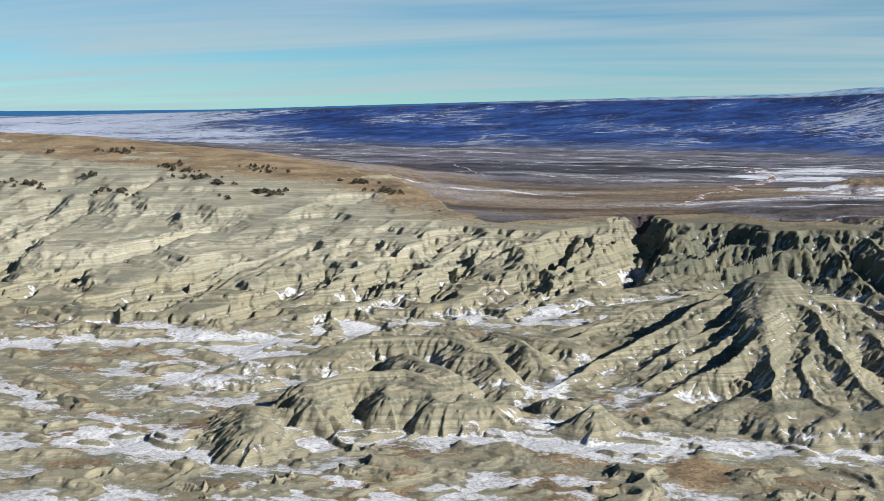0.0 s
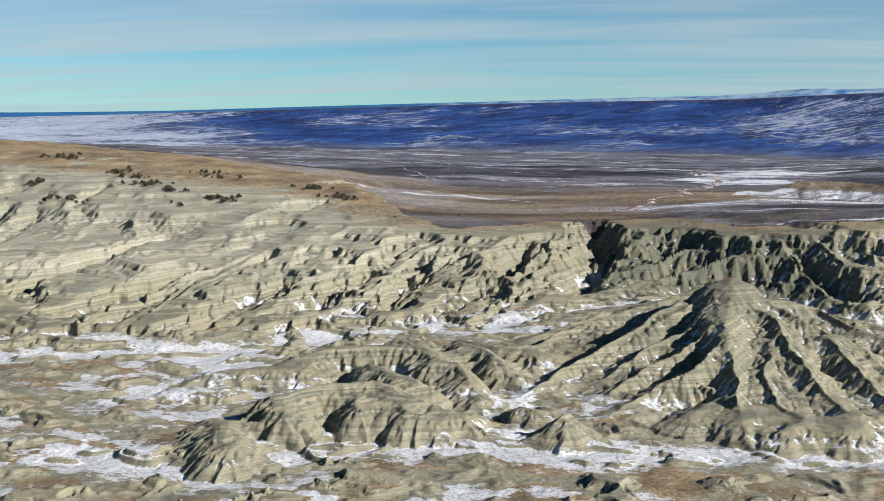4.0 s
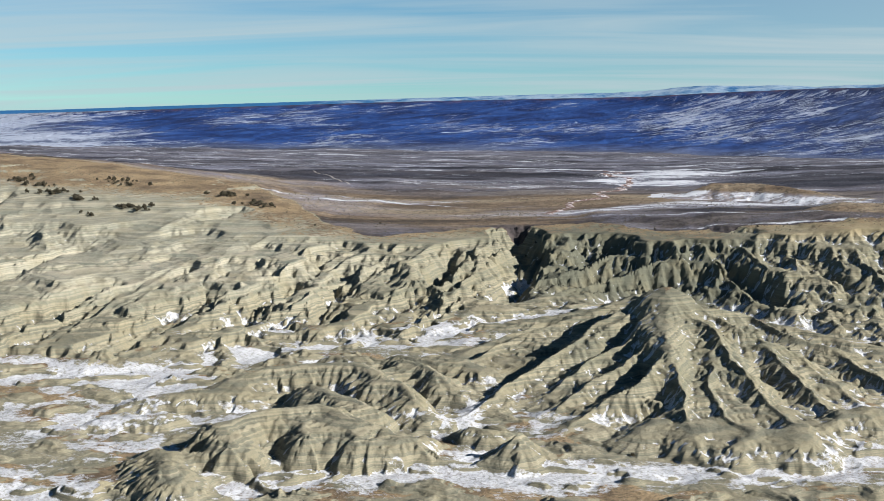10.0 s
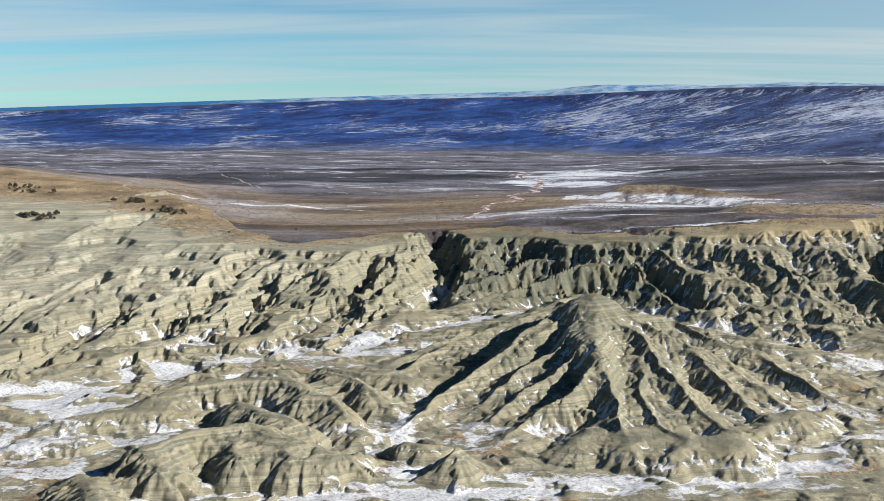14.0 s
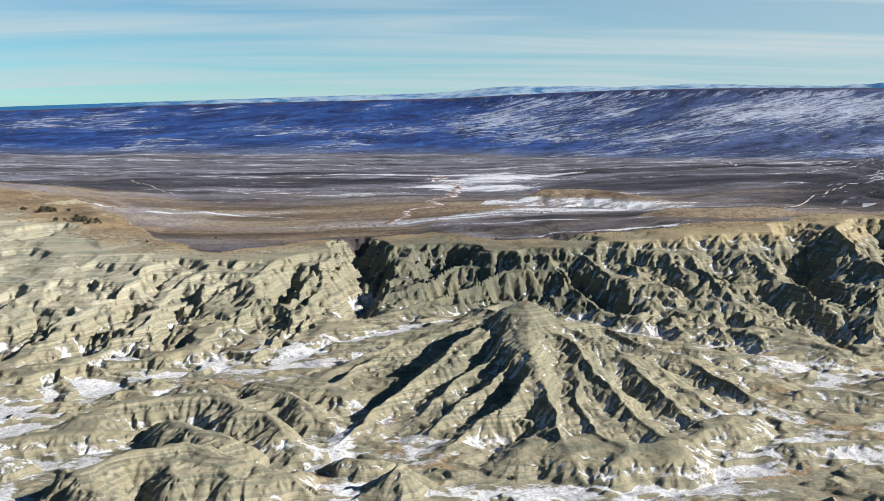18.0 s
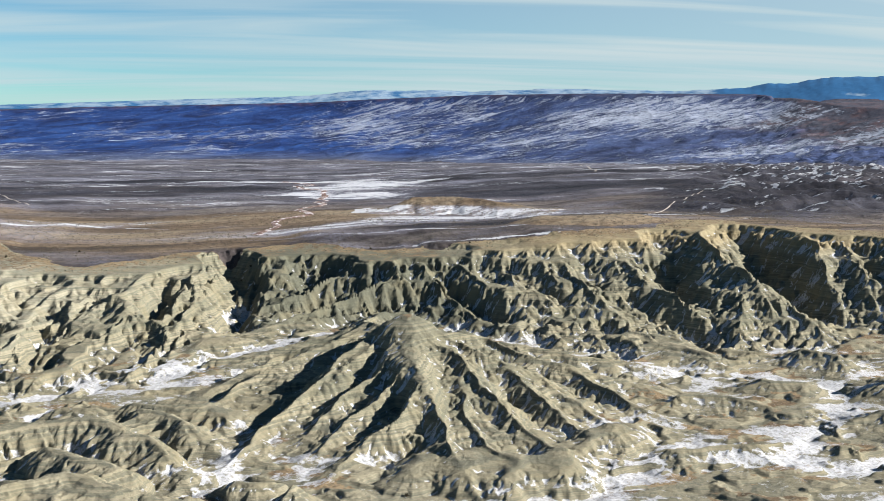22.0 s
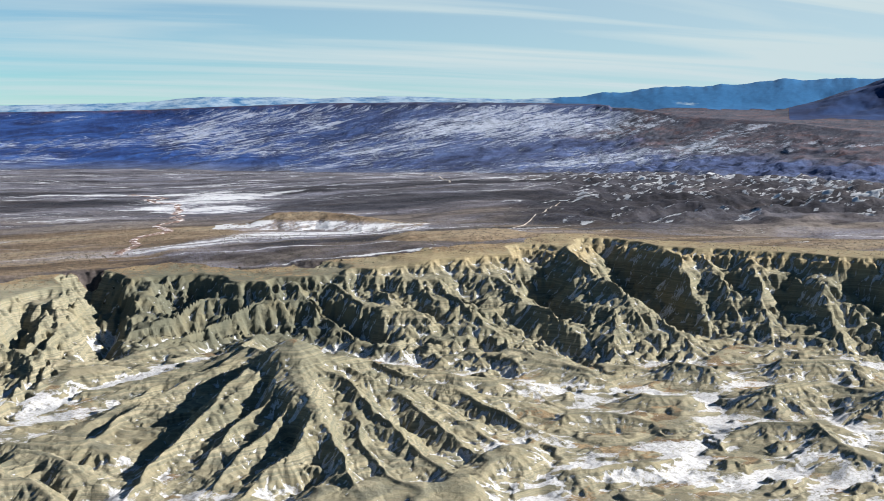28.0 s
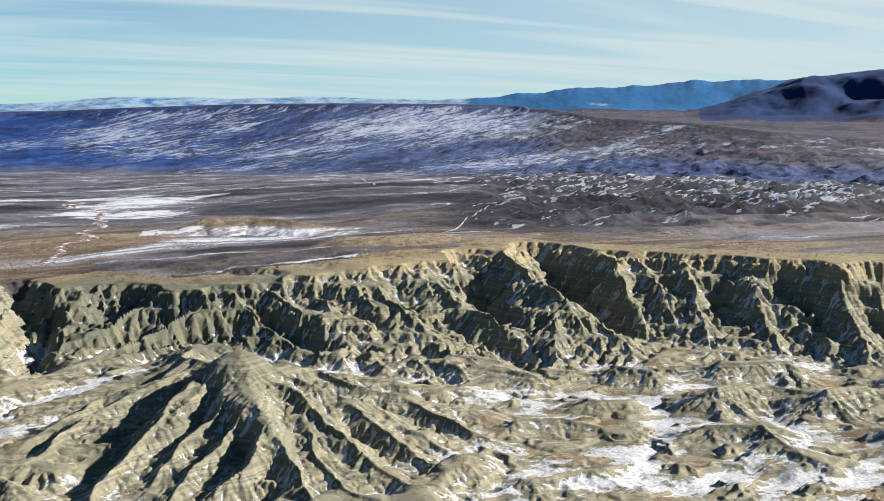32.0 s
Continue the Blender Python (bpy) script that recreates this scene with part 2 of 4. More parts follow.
BUTTE = thing("badland_butte", "olive-grey eroded clay butte with fluted spurs and a tan peak", "butte")
crest(BUTTE, "skirt", [(44, 548, 12), (46, 520, 17), (52, 484, 23)], 112, -1.9, 0.25, 18)
crest(BUTTE, "crest", [(58, 612, 12), (44, 575, 16), (38, 545, 20), (43, 512, 25.0), (48, 497, 28), (51.5, 486, 32.5)], 17, 1.1, 0.35, 9)
for pts, w in (
        ([(44, 492, 28), (37, 488, 27), (23, 469, 22), (9, 446, 15), (-7, 422, 9), (-25, 386, 2)], 10), ([(45, 486, 29), (26, 463, 21), (6, 438, 11), (-8, 410, 3)], 9),
        ([(48, 480, 30), (39, 455, 22), (22, 434, 14), (3, 408, 5)], 10), ([(50, 476, 30), (44, 440, 21), (29, 422, 14), (8, 396, 5)], 10),
        ([(51, 470, 29), (48, 421, 20), (35, 400, 13), (20, 386, 6), (10, 366, 2)], 11), ([(44, 512, 25), (14, 502, 18), (-14, 483, 10), (-46, 431, 2)], 11),
        ([(40, 530, 22), (24, 514, 20), (-1, 512, 13), (-21, 498, 8), (-40, 474, 3)], 11), ([(39, 548, 19), (10, 538, 12), (-16, 528, 8), (-36, 512, 4)], 11),
        ([(51.5, 486, 32.5), (51, 441, 24), (50, 416, 19), (54, 392, 11), (50, 362, 5)], 13), ([(52, 486, 32), (66, 459, 24), (77, 418, 15), (84, 392, 7), (90, 366, 4)], 17),
        ([(55, 487, 31), (70, 478, 27), (82, 465, 22), (99, 455, 15), (112, 432, 8), (120, 412, 4)], 17), ([(58, 492, 28), (89, 500, 21), (108, 481, 15), (130, 470, 10), (152, 462, 5)], 17),
        ([(52, 510, 24), (100, 520, 14), (135, 505, 9), (165, 500, 5)], 18), ([(68, 440, 18), (62, 405, 12), (68, 372, 6)], 11), ([(88, 452, 18), (98, 425, 11), (104, 400, 5)], 10), ([(118, 478, 12), (132, 445, 8), (140, 425, 4)], 11)):
    pts[0] = (pts[0][0], pts[0][1], pts[0][2] - 3.0 * max(0.0, 1 - math.hypot(pts[0][0] - 51.5, pts[0][1] - 486) / 20))
    crest(BUTTE, "spur", pts, w, 1.0, 0.35, 7)
crest(BUTTE, "peak", [(51.5, 487, 34.2), (52, 485, 34.0)], 17, 0.9, 0.15, 6)
for x, y, h, w in ((38, 362, 5, 11), (54, 358, 6, 11), (70, 354, 6.5, 12), (87, 357, 6.5, 13), (102, 378, 6, 10)):
    crest(BUTTE, "toe_dome", [(x - 2, y, h), (x + 3, y + 14, h + 1)], w, 1.7, 0.2, 5)

MOUNDS = thing("clay_mounds", "low rounded olive clay mounds with rills beside snow channels", "mound")
for pts, w in (([(-100, 336, 10), (-88, 352, 11.5), (-72, 360, 11.5), (-54, 348, 10), (-42, 343, 7)], 13), ([(-114, 318, 6), (-101, 299, 8.5), (-98, 293, 7)], 13),
               ([(-99, 334, 11), (-91, 324, 8.5)], 12), ([(-78, 352, 10), (-70, 336, 9)], 11), ([(-62, 348, 10), (-53, 334, 9), (-46, 336, 7)], 11),
               ([(-118, 410, 7), (-107, 421, 9), (-92, 430, 9), (-73, 430, 10), (-62, 418, 9)], 14), ([(-62, 404, 9), (-52, 404, 9.5), (-43, 386, 7), (-37, 378, 4)], 11),
               ([(-56, 438, 10), (-40, 420, 9.5), (-30, 412, 5)], 11), ([(-84, 395, 9), (-72, 380, 10), (-60, 372, 9)], 12), ([(-150, 360, 3), (-131, 366, 4.5)], 9),
               ([(-148, 388, 4), (-128, 394, 6), (-112, 396, 6)], 11), ([(-20, 364, 5), (-14, 360, 5)], 8), ([(-60, 458, 7), (-36, 448, 8), (-24, 440, 6)], 11), ([(-90, 462, 5), (-76, 456, 6)], 9)):
    crest(MOUNDS, "mound", pts, w, 1.7, 0.3, 6)
KNOLL = thing("clay_knoll", "small conical tan clay knoll standing in snow", "knoll")
crest(KNOLL, "cone", [(-4, 342, 9.5), (-3, 345, 9.5)], 13, 1.2, 0.25, 5)
for x, y, h, w in ((115, 392, 7.5, 13), (100, 384, 5, 9), (124, 400, 5, 10)):
    k = thing("clay_dome", "dark rounded clay dome at the butte's foot", "dome", "domes at the butte's foot")
    crest(k, "dome", [(x, y, h), (x + 3, y + 5, h)], w, 1.8, 0.2, 5)
for pts, w in (([(260, 442, 11), (290, 447, 9), (305, 425, 6)], 24), ([(228, 402, 7), (245, 392, 9), (241, 362, 6)], 22), ([(300, 415, 12), (327, 420, 11)], 25),
               ([(245, 500, 9), (256, 488, 9)], 20), ([(200, 506, 8), (188, 530, 8)], 20), ([(128, 371, 5), (160, 372, 5.5), (180, 380, 3)], 12),
               ([(158, 440, 6), (180, 436, 6), (196, 420, 3)], 13), ([(205, 462, 6), (222, 455, 5)], 12), ([(340, 390, 10), (360, 430, 12)], 26),
               ([(300, 370, 8), (285, 345, 6)], 22), ([(300, 490, 10), (330, 480, 9)], 24)):
    k = thing("clay_hill", "shadowed grey-green clay hill with snow in its gullies", "hill", "hills of the snowy valley")
    crest(k, "ridge", pts, w, 1.3, 0.45, 11)


def ribs(seed):
    """Side ridges that branch off the larger spurs, hills and mounds and run down to their feet."""
    r = random.Random(seed)
    for owner, part, pts, width, power, flute, scale in list(FEATURES):
        x = pts[:, 0].mean()
        if part in ("skirt", "peak", "toe_dome", "cone", "dome", "toe_hump") or (owner == BUTTE and x < 56 and part == "spur") or owner in (CLIFF, BUTTE) or width < 12:
            continue
        length = np.hypot(np.diff(pts[:, 0]), np.diff(pts[:, 1]))
        s, total, side = width * 0.35, length.sum(), 1
        while s < total:
            k = min(int(np.searchsorted(np.cumsum(length), s)), len(length) - 1)
            t = (s - length[:k].sum()) / length[k]
            a, b = pts[k], pts[k + 1]
            c = a + (b - a) * t
            fall = (b - a)[:2] / length[k] * (1 if b[2] <= a[2] else -1)
            turn = side * r.uniform(0.75, 1.2)
            d = np.array([fall[0] * math.cos(turn) - fall[1] * math.sin(turn), fall[0] * math.sin(turn) + fall[1] * math.cos(turn)])
            reach = width * r.uniform(0.75, 1.25)
            drop = min(reach * r.uniform(0.5, 0.72), max(c[2] - 2.0, 1.0))
            top = c[2] - 0.3
            if top > 6:
                e, f = c[:2] + d * reach * 0.5, c[:2] + d * reach
                crest(owner, "rib", [(c[0], c[1], top), (e[0], e[1], top - drop * 0.42), (f[0], f[1], top - drop)], width * r.uniform(0.30, 0.42), power, 0.35, 5)
            side = -side
            s += width * r.uniform(0.30, 0.5)


ribs(5)
FARKNOLL = thing("grassy_knoll", "long low tan grassy knoll on the sagebrush plain", "knoll")
crest(FARKNOLL, "ridge", [(92, 902, 41), (114, 906, 50), (150, 896, 51), (184, 872, 48), (216, 850, 43)], 25, 1.1, 0.2, 20)
RIMKNOLL = thing("rim_knoll", "low brown knoll behind the cliff rim", "knoll")
crest(RIMKNOLL, "ridge", [(185, 742, 50), (215, 735, 50), (240, 745, 50)], 26, 1.4, 0.2, 16)

# far land by azimuth: mesa foot distance, crest distance, crest height, height of the skyline behind
FAR = np.array([(-60, 3000, 3900, 50, 70), (-37, 3000, 3900, 42, 60), (-31, 2900, 3800, 58, 64), (-26, 2700, 3500, 72, 70), (-18, 2500, 3300, 90, 93),
                (-8, 2400, 3200, 109, 120), (3, 2350, 3100, 123, 149), (6, 2300, 3050, 132, 174), (11, 2200, 2950, 143, 169), (16, 2050, 2850, 147, 182),
                (21, 1950, 2800, 147, 168), (24.8, 1900, 2770, 145, 190), (26.5, 1850, 2700, 136, 208), (29, 1750, 2560, 118, 226),
                (34, 1600, 2350, 108, 250), (37, 1500, 2200, 97, 256), (43, 1450, 2100, 84, 280), (60, 1400, 2100, 70, 270)])


def plain(x, y):
    r = np.hypot(x, y)
    th = np.degrees(np.arctan2(x, y))
    th = np.where(np.abs(th) > 60, 60 * np.sign(th), th)
    z = np.interp(y, [-5000, 200, 780, 1000, 1300, 1700, 2200, 2600], [0, 2, 38, 37, 34, 17, 6, 8]) + 10 * smooth(100, 400, x) * smooth(700, 900, y) * (1 - smooth(1700, 2300, y))
    rf, rc, zc, zf = (np.interp(th, FAR[:, 0], FAR[:, k]) for k in (1, 2, 3, 4))
    return r, th, z, rf, rc, zc, zf


RAVINES = [([(-28, 722), (-20, 684), (-23, 645), (-30, 600)], 10, 15), ([(243, 672), (230, 630), (215, 585), (214, 545)], 11, 13), ([(296, 690), (302, 630), (304, 570)], 12, 12),
           ([(-142, 585), (-160, 500)], 6.5, 10), ([(-176, 560), (-198, 466)], 6.5, 11), ([(-118, 615), (-112, 535)], 6, 10), ([(-290, 650), (-300, 580), (-322, 470)], 5, 8), ([(-236, 560), (-262, 470)], 6, 10),
           ([(-206, 600), (-232, 470)], 6, 10), ([(-62, 655), (-68, 585)], 7, 10), ([(182, 640), (206, 570)], 7, 4), ([(132, 640), (168, 560)], 7, 4), ([(342, 625), (330, 550)], 9, 9), ([(380, 590), (360, 515)], 9, 8), ([(92, 640), (122, 580)], 6, 7), ([(405, 560), (380, 490)], 9, 10),
           ([(-230, 762), (-246, 715)], 9, 8), ([(-400, 640), (-345, 500)], 5, 5), ([(-440, 700), (-400, 560)], 6, 5)]


def ravine(x, y):
    """Depth of the narrow gullies cut into the scarp."""
    px, py = x + 4 * fbm(x / 18, y / 18, 3, 84), y + 4 * fbm(x / 18, y / 18, 3, 85)
    out = np.zeros(x.shape)
    for pts, w, depth in RAVINES:
        for a, b in zip(pts[:-1], pts[1:]):
            sel = np.nonzero((x > min(a[0], b[0]) - 30) & (x < max(a[0], b[0]) + 30) & (y > min(a[1], b[1]) - 30) & (y < max(a[1], b[1]) + 30))
            dx, dy = b[0] - a[0], b[1] - a[1]
            t = np.clip(((px[sel] - a[0]) * dx + (py[sel] - a[1]) * dy) / (dx * dx + dy * dy), 0, 1)
            q = np.hypot(px[sel] - a[0] - t * dx, py[sel] - a[1] - t * dy)
            out[sel] = np.maximum(out[sel], depth * np.clip(1 - q / (1.5 * w), 0, 1) ** 0.8)
    return out


WASHES = [([(-330, 385), (-268, 400), (-205, 425), (-150, 455), (-98, 505), (-60, 526), (-20, 548), (20, 580)], 9),
          ([(-150, 290), (-113, 281), (-75, 318), (-40, 327), (0, 328), (50, 338), (95, 345), (126, 376), (150, 392)], 10),
          ([(-24, 392), (-14, 360), (-18, 335)], 6), ([(-5, 430), (-20, 400), (-24, 385)], 5), ([(-36, 360), (-34, 385), (-52, 430), (-100, 470)], 5),
          ([(126, 376), (175, 360), (230, 345), (300, 330)], 8), ([(128, 383), (175, 372), (203, 400), (232, 433), (238, 462), (218, 480), (150, 505), (110, 530)], 7),
          ([(195, 357), (268, 383), (282, 425), (320, 470), (350, 500)], 8), ([(100, 360), (105, 400), (135, 425)], 4), ([(-160, 360), (-130, 372), (-150, 415), (-170, 440)], 12)]


def wash(x, y):
    """1 in the beds of the washes, 0 away from them."""
    px, py = x + 7 * fbm(x / 24, y / 24, 3, 80), y + 6 * fbm(x / 20, y / 20, 3, 81)
    out = np.zeros(x.shape)
    for pts, w in WASHES:
        for a, b in zip(pts[:-1], pts[1:]):
            sel = np.nonzero((x > min(a[0], b[0]) - 40) & (x < max(a[0], b[0]) + 40) & (y > min(a[1], b[1]) - 40) & (y < max(a[1], b[1]) + 40))
            dx, dy = b[0] - a[0], b[1] - a[1]
            t = np.clip(((px[sel] - a[0]) * dx + (py[sel] - a[1]) * dy) / (dx * dx + dy * dy), 0, 1)
            q = np.hypot(px[sel] - a[0] - t * dx, py[sel] - a[1] - t * dy)
            out[sel] = np.maximum(out[sel], np.exp(-(q / w) ** 2))
    return out


def land(x, y):
    """Heights before erosion, and the landform (thing, part) at each place."""
    wx = x + 16 * fbm(x / 70, y / 70, 3, 5)
    wy = y + 12 * fbm(x / 60, y / 60, 3, 9)
    low = 0.6 + 1.0 * fbm(x / 45, y / 45, 3, 2) + 3.0 * smooth(470, 560, y)
    hum = fbm((x + 5 * fbm(x / 19, y / 19, 2, 14)) / 21, y / 15, 3, 4)
    low = low + (3.0 + 0.2 * smooth(100, 220, x)) * smooth(0.02, 0.6, hum) * (0.55 + 0.45 * smooth(-0.2, 0.4, fbm(x / 90, y / 90, 2, 15)))
    low = low - 1.2 * wash(x, y)
    yb, yr, zr, yt, zt = (np.interp(wx, SCARP[:, 0], SCARP[:, k]) for k in range(1, 6))
    lean = x - np.interp(x, [-300, -240, -195, -60, 100, 250], [-0.34, -0.3, 0.12, 0.2, 0, -0.3]) * (y - yb)
    left = 1 - smooth(-230, -120, x)
    calm = smooth(100, 190, x)
    big = ridged((lean + 9 * fbm(x / 40, y / 55, 2, 3) + 26 * calm * fbm(x / 75, y / 60, 3, 7)) / (38 + 10 * calm), y / (230 - 110 * calm), 11)
    mid = ridged((lean + 6 * fbm(x / 25, y / 40, 2, 6)) / 14, y / 110, 12)
    mask = smooth(-0.25, 0.35, (y - yb) / (yr - yb)) * (1 - smooth(0.75 - 0.2 * calm, 1.15 - 0.15 * calm, (y - yb) / (yr - yb)))
    push = ((big - 0.62) * np.interp(x, [-230, -130, -40, 0, 130, 220], [24, 44, 40, 16, 18, 28]) + (mid - 0.62) * 10 * (1 - 0.9 * left) * (1 - 0.75 * calm)) * mask
    furrow = 1 - smooth(0.0, 0.2, np.abs(perlin((lean + 10 * fbm(x / 50, y / 70, 3, 17)) / 40, y / 280, 18)))
    u = (wy + push - yb) / (yr - yb)
    rise = np.clip(u, 0, 1)
    lin = 0.68 + 0.17 * left
    rise = np.where(u < 1, lin * rise + (1 - lin) * rise ** 2.2, 1)
    rise = np.where(u < 1, np.clip(rise + 0.030 * np.sin(2 * np.pi * (rise * 3.1 + 0.2 * fbm(x / 80, y / 80, 2, 16))) * smooth(0, 0.2, rise) * (1 - smooth(0.8, 1, rise)), 0, 1), 1)
    z = low * (1 - rise) + zr * rise
    face = smooth(0.0, 0.25, u) * (1 - smooth(0.85 - 0.25 * calm, 1.05 - 0.15 * calm, u))
    z = z - face * (3.0 - 2.0 * calm) * furrow
    z = z - ravine(x, y)
    v = smooth(0, 1, (wy - yr) / (yt - yr))
    z = z + (zt - zr) * v
    thing_id = np.where(u > 0.02, -2, -1)      # -1 ground, -2 scarp
    thing_id = np.where(u > 1.02, -1, thing_id)
    # plain and far land
    r, th, zp, rf, rc, zc, zf = plain(x, y)
    behind = smooth(0, 1, (y - yt) / np.interp(x, [-100, 120], [320, 170]))
    broken = smooth(17, 27, th) * smooth(720, 900, y)
    z = z * (1 - behind) + (zp + 3 * fbm(x / 160, y / 160, 4, 8) + broken * (9 * (ridged(x / 75, y / 60, 36) - 0.75) + 4 * fbm(x / 28, y / 28, 3, 37))) * behind
    m = np.clip((r - rf) / (rc - rf), 0, 1)
    up = np.where((m < 0.94) | (th > 25.5), 0.86 * (0.36 * (m / 0.94) + 0.64 * (m / 0.94) ** 2.2) * (1 + 0.05 * smooth(25, 27, th)), 0.86 + 0.14 * smooth(0.94, 0.985, m))
    slant = x * 0.8 - y * 0.6
    gully = ridged((slant + 90 * fbm(x / 300, y / 300, 3, 21)) / 170, (x * 0.6 + y * 0.8) / 900, 22) * 0.6 + ridged((slant + 40 * fbm(x / 120, y / 120, 3, 23)) / 60, (x * 0.6 + y * 0.8) / 420, 24) * 0.4
    mesa = z + (zc - z) * up + (gully - 0.7) * 34 * np.clip(m, 0, 1) ** 0.8 * (1 - np.clip(m, 0, 1)) ** 1.25 * (m > 0)
    z = np.where((y > 900) & (m > 0), mesa, z)
    back = smooth(0, 1, (r - rc - 100) / 700)
    z = np.where((y > 900) & (r > rc), z + (np.interp(th, [-40, 24, 29, 50], [40, 105, 88, 84]) + 42 * smooth(2900, 4050, r) * smooth(25, 29, th) + 4 * fbm(x / 300, y / 300, 3, 33) - z) * back, z)
    h0 = np.interp(th, [16, 24, 31, 38], [4270, 4100, 4100, 4270])
    hill = smooth(0, 1, (r - h0 + 16 * fbm(x / 260, y / 260, 2, 32)) / (4700 - h0))
    jag = (4 + 5 * smooth(22, 27, th)) * fbm(th / 1.9, 0 * r, 4, 31) * smooth(-10, 10, th)
    dark_h = np.interp(th, [33.5, 35.5, 37.2, 39, 43.6, 60], [0, 34, 78, 122, 152, 158]) * smooth(3450, 4050, r + 120 * fbm(x / 300, y / 300, 3, 34)) * (1 - smooth(4150, 4260, r))
    z = np.where((y > 0) & (r > 3300) & (th > 33.5), z + dark_h + 5 * fbm(x / 130, y / 130, 4, 35) * smooth(3450, 3800, r) * smooth(34, 36, th), z)
    z = np.where((y > 0) & (r > h0 - 60), z * (1 - hill) + (zf + jag * hill ** 3 - 10 * smooth(4700, 5200, r)) * hill, z)
    thing_id = np.where((m > 0.02) & (y > 900), -3, thing_id)
    thing_id = np.where((hill > 0.05) & (y > 0), -4, thing_id)
    thing_id = np.where((th > 34.2) & (r > 3450) & (hill <= 0.05) & (y > 0), -5, thing_id)
    part_id = np.full(x.shape, -1)
    # landforms over it
    bent_x, bent_y = np.zeros(x.shape), np.zeros(x.shape)
    near = np.nonzero((y > 230) & (y < 1000) & (x > -420) & (x < 480))
    bent_x[near] = x[near] + 2.5 * fbm(x[near] / 22, y[near] / 22, 3, 40)
    bent_y[near] = y[near] + 2.5 * fbm(x[near] / 22, y[near] / 22, 3, 41)
    for k, (owner, part, pts, width, power, flute, scale) in enumerate(FEATURES):
        reach = width * 1.4 + 4
        lo, hi = pts.min(0) - reach, pts.max(0) + reach
        sel = np.nonzero((x > lo[0]) & (x < hi[0]) & (y > lo[1]) & (y < hi[1]))
        if not len(sel[0]):
            continue
        px, py = bent_x[sel], bent_y[sel]
        best, along, top = np.full(px.shape, 1e9), np.zeros(px.shape), np.zeros(px.shape)
        s0 = 0.0
        for a, b in zip(pts[:-1], pts[1:]):
            d = b[:2] - a[:2]
            n = np.hypot(*d)
            t0 = ((px - a[0]) * d[0] + (py - a[1]) * d[1]) / n ** 2
            t = np.clip(t0, 0, 1)
            q = np.hypot(px - a[0] - t * d[0], py - a[1] - t * d[1])
            closer = q < best
            best = np.where(closer, q, best)
            side = np.sign((px - a[0]) * d[1] - (py - a[1]) * d[0]) * 50
            cap = np.where((t0 < 0) | (t0 > 1), np.arctan2(py - a[1] - t * d[1], px - a[0] - t * d[0]) * width * 0.6, 0)
            along = np.where(closer, s0 + t * n + side + cap, along)
            top = np.where(closer, a[2] + t * (b[2] - a[2]), top)
            s0 += n
        w = width * (1 + flute * (ridged(along / scale, best / 60, 50 + k % 40) - 0.6) * smooth(0, width * 0.5, best))
        base = np.minimum(z[sel], top)
        g = np.clip(1 - best / w, 0, 1)
        g = g ** abs(power) if power < 1.4 else (1 - (1 - g) ** (power + 0.5)) * 0.85 + g * 0.15
        h = base + (top - base) * g
        win = h > z[sel] + 0.05
        z[sel] = np.maximum(z[sel], h)
        thing_id[sel] = np.where(win, owner, thing_id[sel])
        part_id[sel] = np.where(win, k, part_id[sel])
    return z, thing_id, part_id


# ---- gullies: channels that run down the slope and branch, from large to small ----


def gullies(x, y, sx, sy, lengths, seed):
    """Ridges (0) and channels (towards -1) that follow the fall of the ground, one set for each spacing in metres."""
    x, y = x.astype(np.float32), y.astype(np.float32)
    sx, sy = sx.astype(np.float32), sy.astype(np.float32)
    sets = []
    for k, length in enumerate(lengths):
        steep = np.sqrt(sx * sx + sy * sy) + 1e-6
        ax, ay = -sy / steep, sx / steep
        px, py = x / np.float32(length), y / np.float32(length)
        ix, iy = np.floor(px), np.floor(py)
        fx, fy = px - ix, py - iy
        ix, iy = ix.astype(np.int32), iy.astype(np.int32)
        c, s, total = np.zeros_like(x), np.zeros_like(x), np.full_like(x, 1e-6)
        for i in (-1, 0, 1, 2):
            for j in (-1, 0, 1, 2):
                h = PERM2[(PERM2[(ix + i) & 511] + iy + j + 61 * (seed + k)) & 511].astype(np.float32)
                dx, dy = fx - i - 0.5 * (h / 512) + 0.25, fy - j - 0.5 * ((h * 7.31) % 512 / 512) + 0.25
                w = np.exp(-2.0 * (dx * dx + dy * dy))
                turn = (dx * ax + dy * ay) * np.float32(2 * math.pi) + h * np.float32(0.7)
                c += w * np.cos(turn)
                s += w * np.sin(turn)
                total += w
        c, s = c / total, s / total
        size = np.sqrt(c * c + s * s) + 0.12
        ridge = 1 - (np.abs(np.arctan2(s, c)) / np.float32(math.pi)) ** 1.25
        sets.append(ridge - 1)
        lean = -0.16 * 2 * math.pi * s / size * 0.5
        sx, sy = sx + lean * ax, sy + lean * ay
    return sets


# ---- the sheet: rings and spokes, spaced to fit the camera's field of view ----
FINE = 0.00132
spokes = np.concatenate([np.arange(radians(-38.5), radians(46), FINE), np.arange(radians(46), radians(321.5), radians(5))])
rings = [0.5, 20.0, 60, 100, 140, 180, 215, 240, 255]
while rings[-1] < 4880:
    r_ = rings[-1]
    rings.append(r_ * (1 + (0.0019 if r_ < 760 else 0.0024 if r_ < 960 else 0.0036 if r_ < 1500 else 0.0065)))
rings = np.array(rings)
TH, RR = np.meshgrid(np.append(spokes, spokes[0] + 2 * math.pi), rings)
X, Y = RR * np.sin(TH), RR * np.cos(TH)
Z, OWNER, PART = land(X, Y)


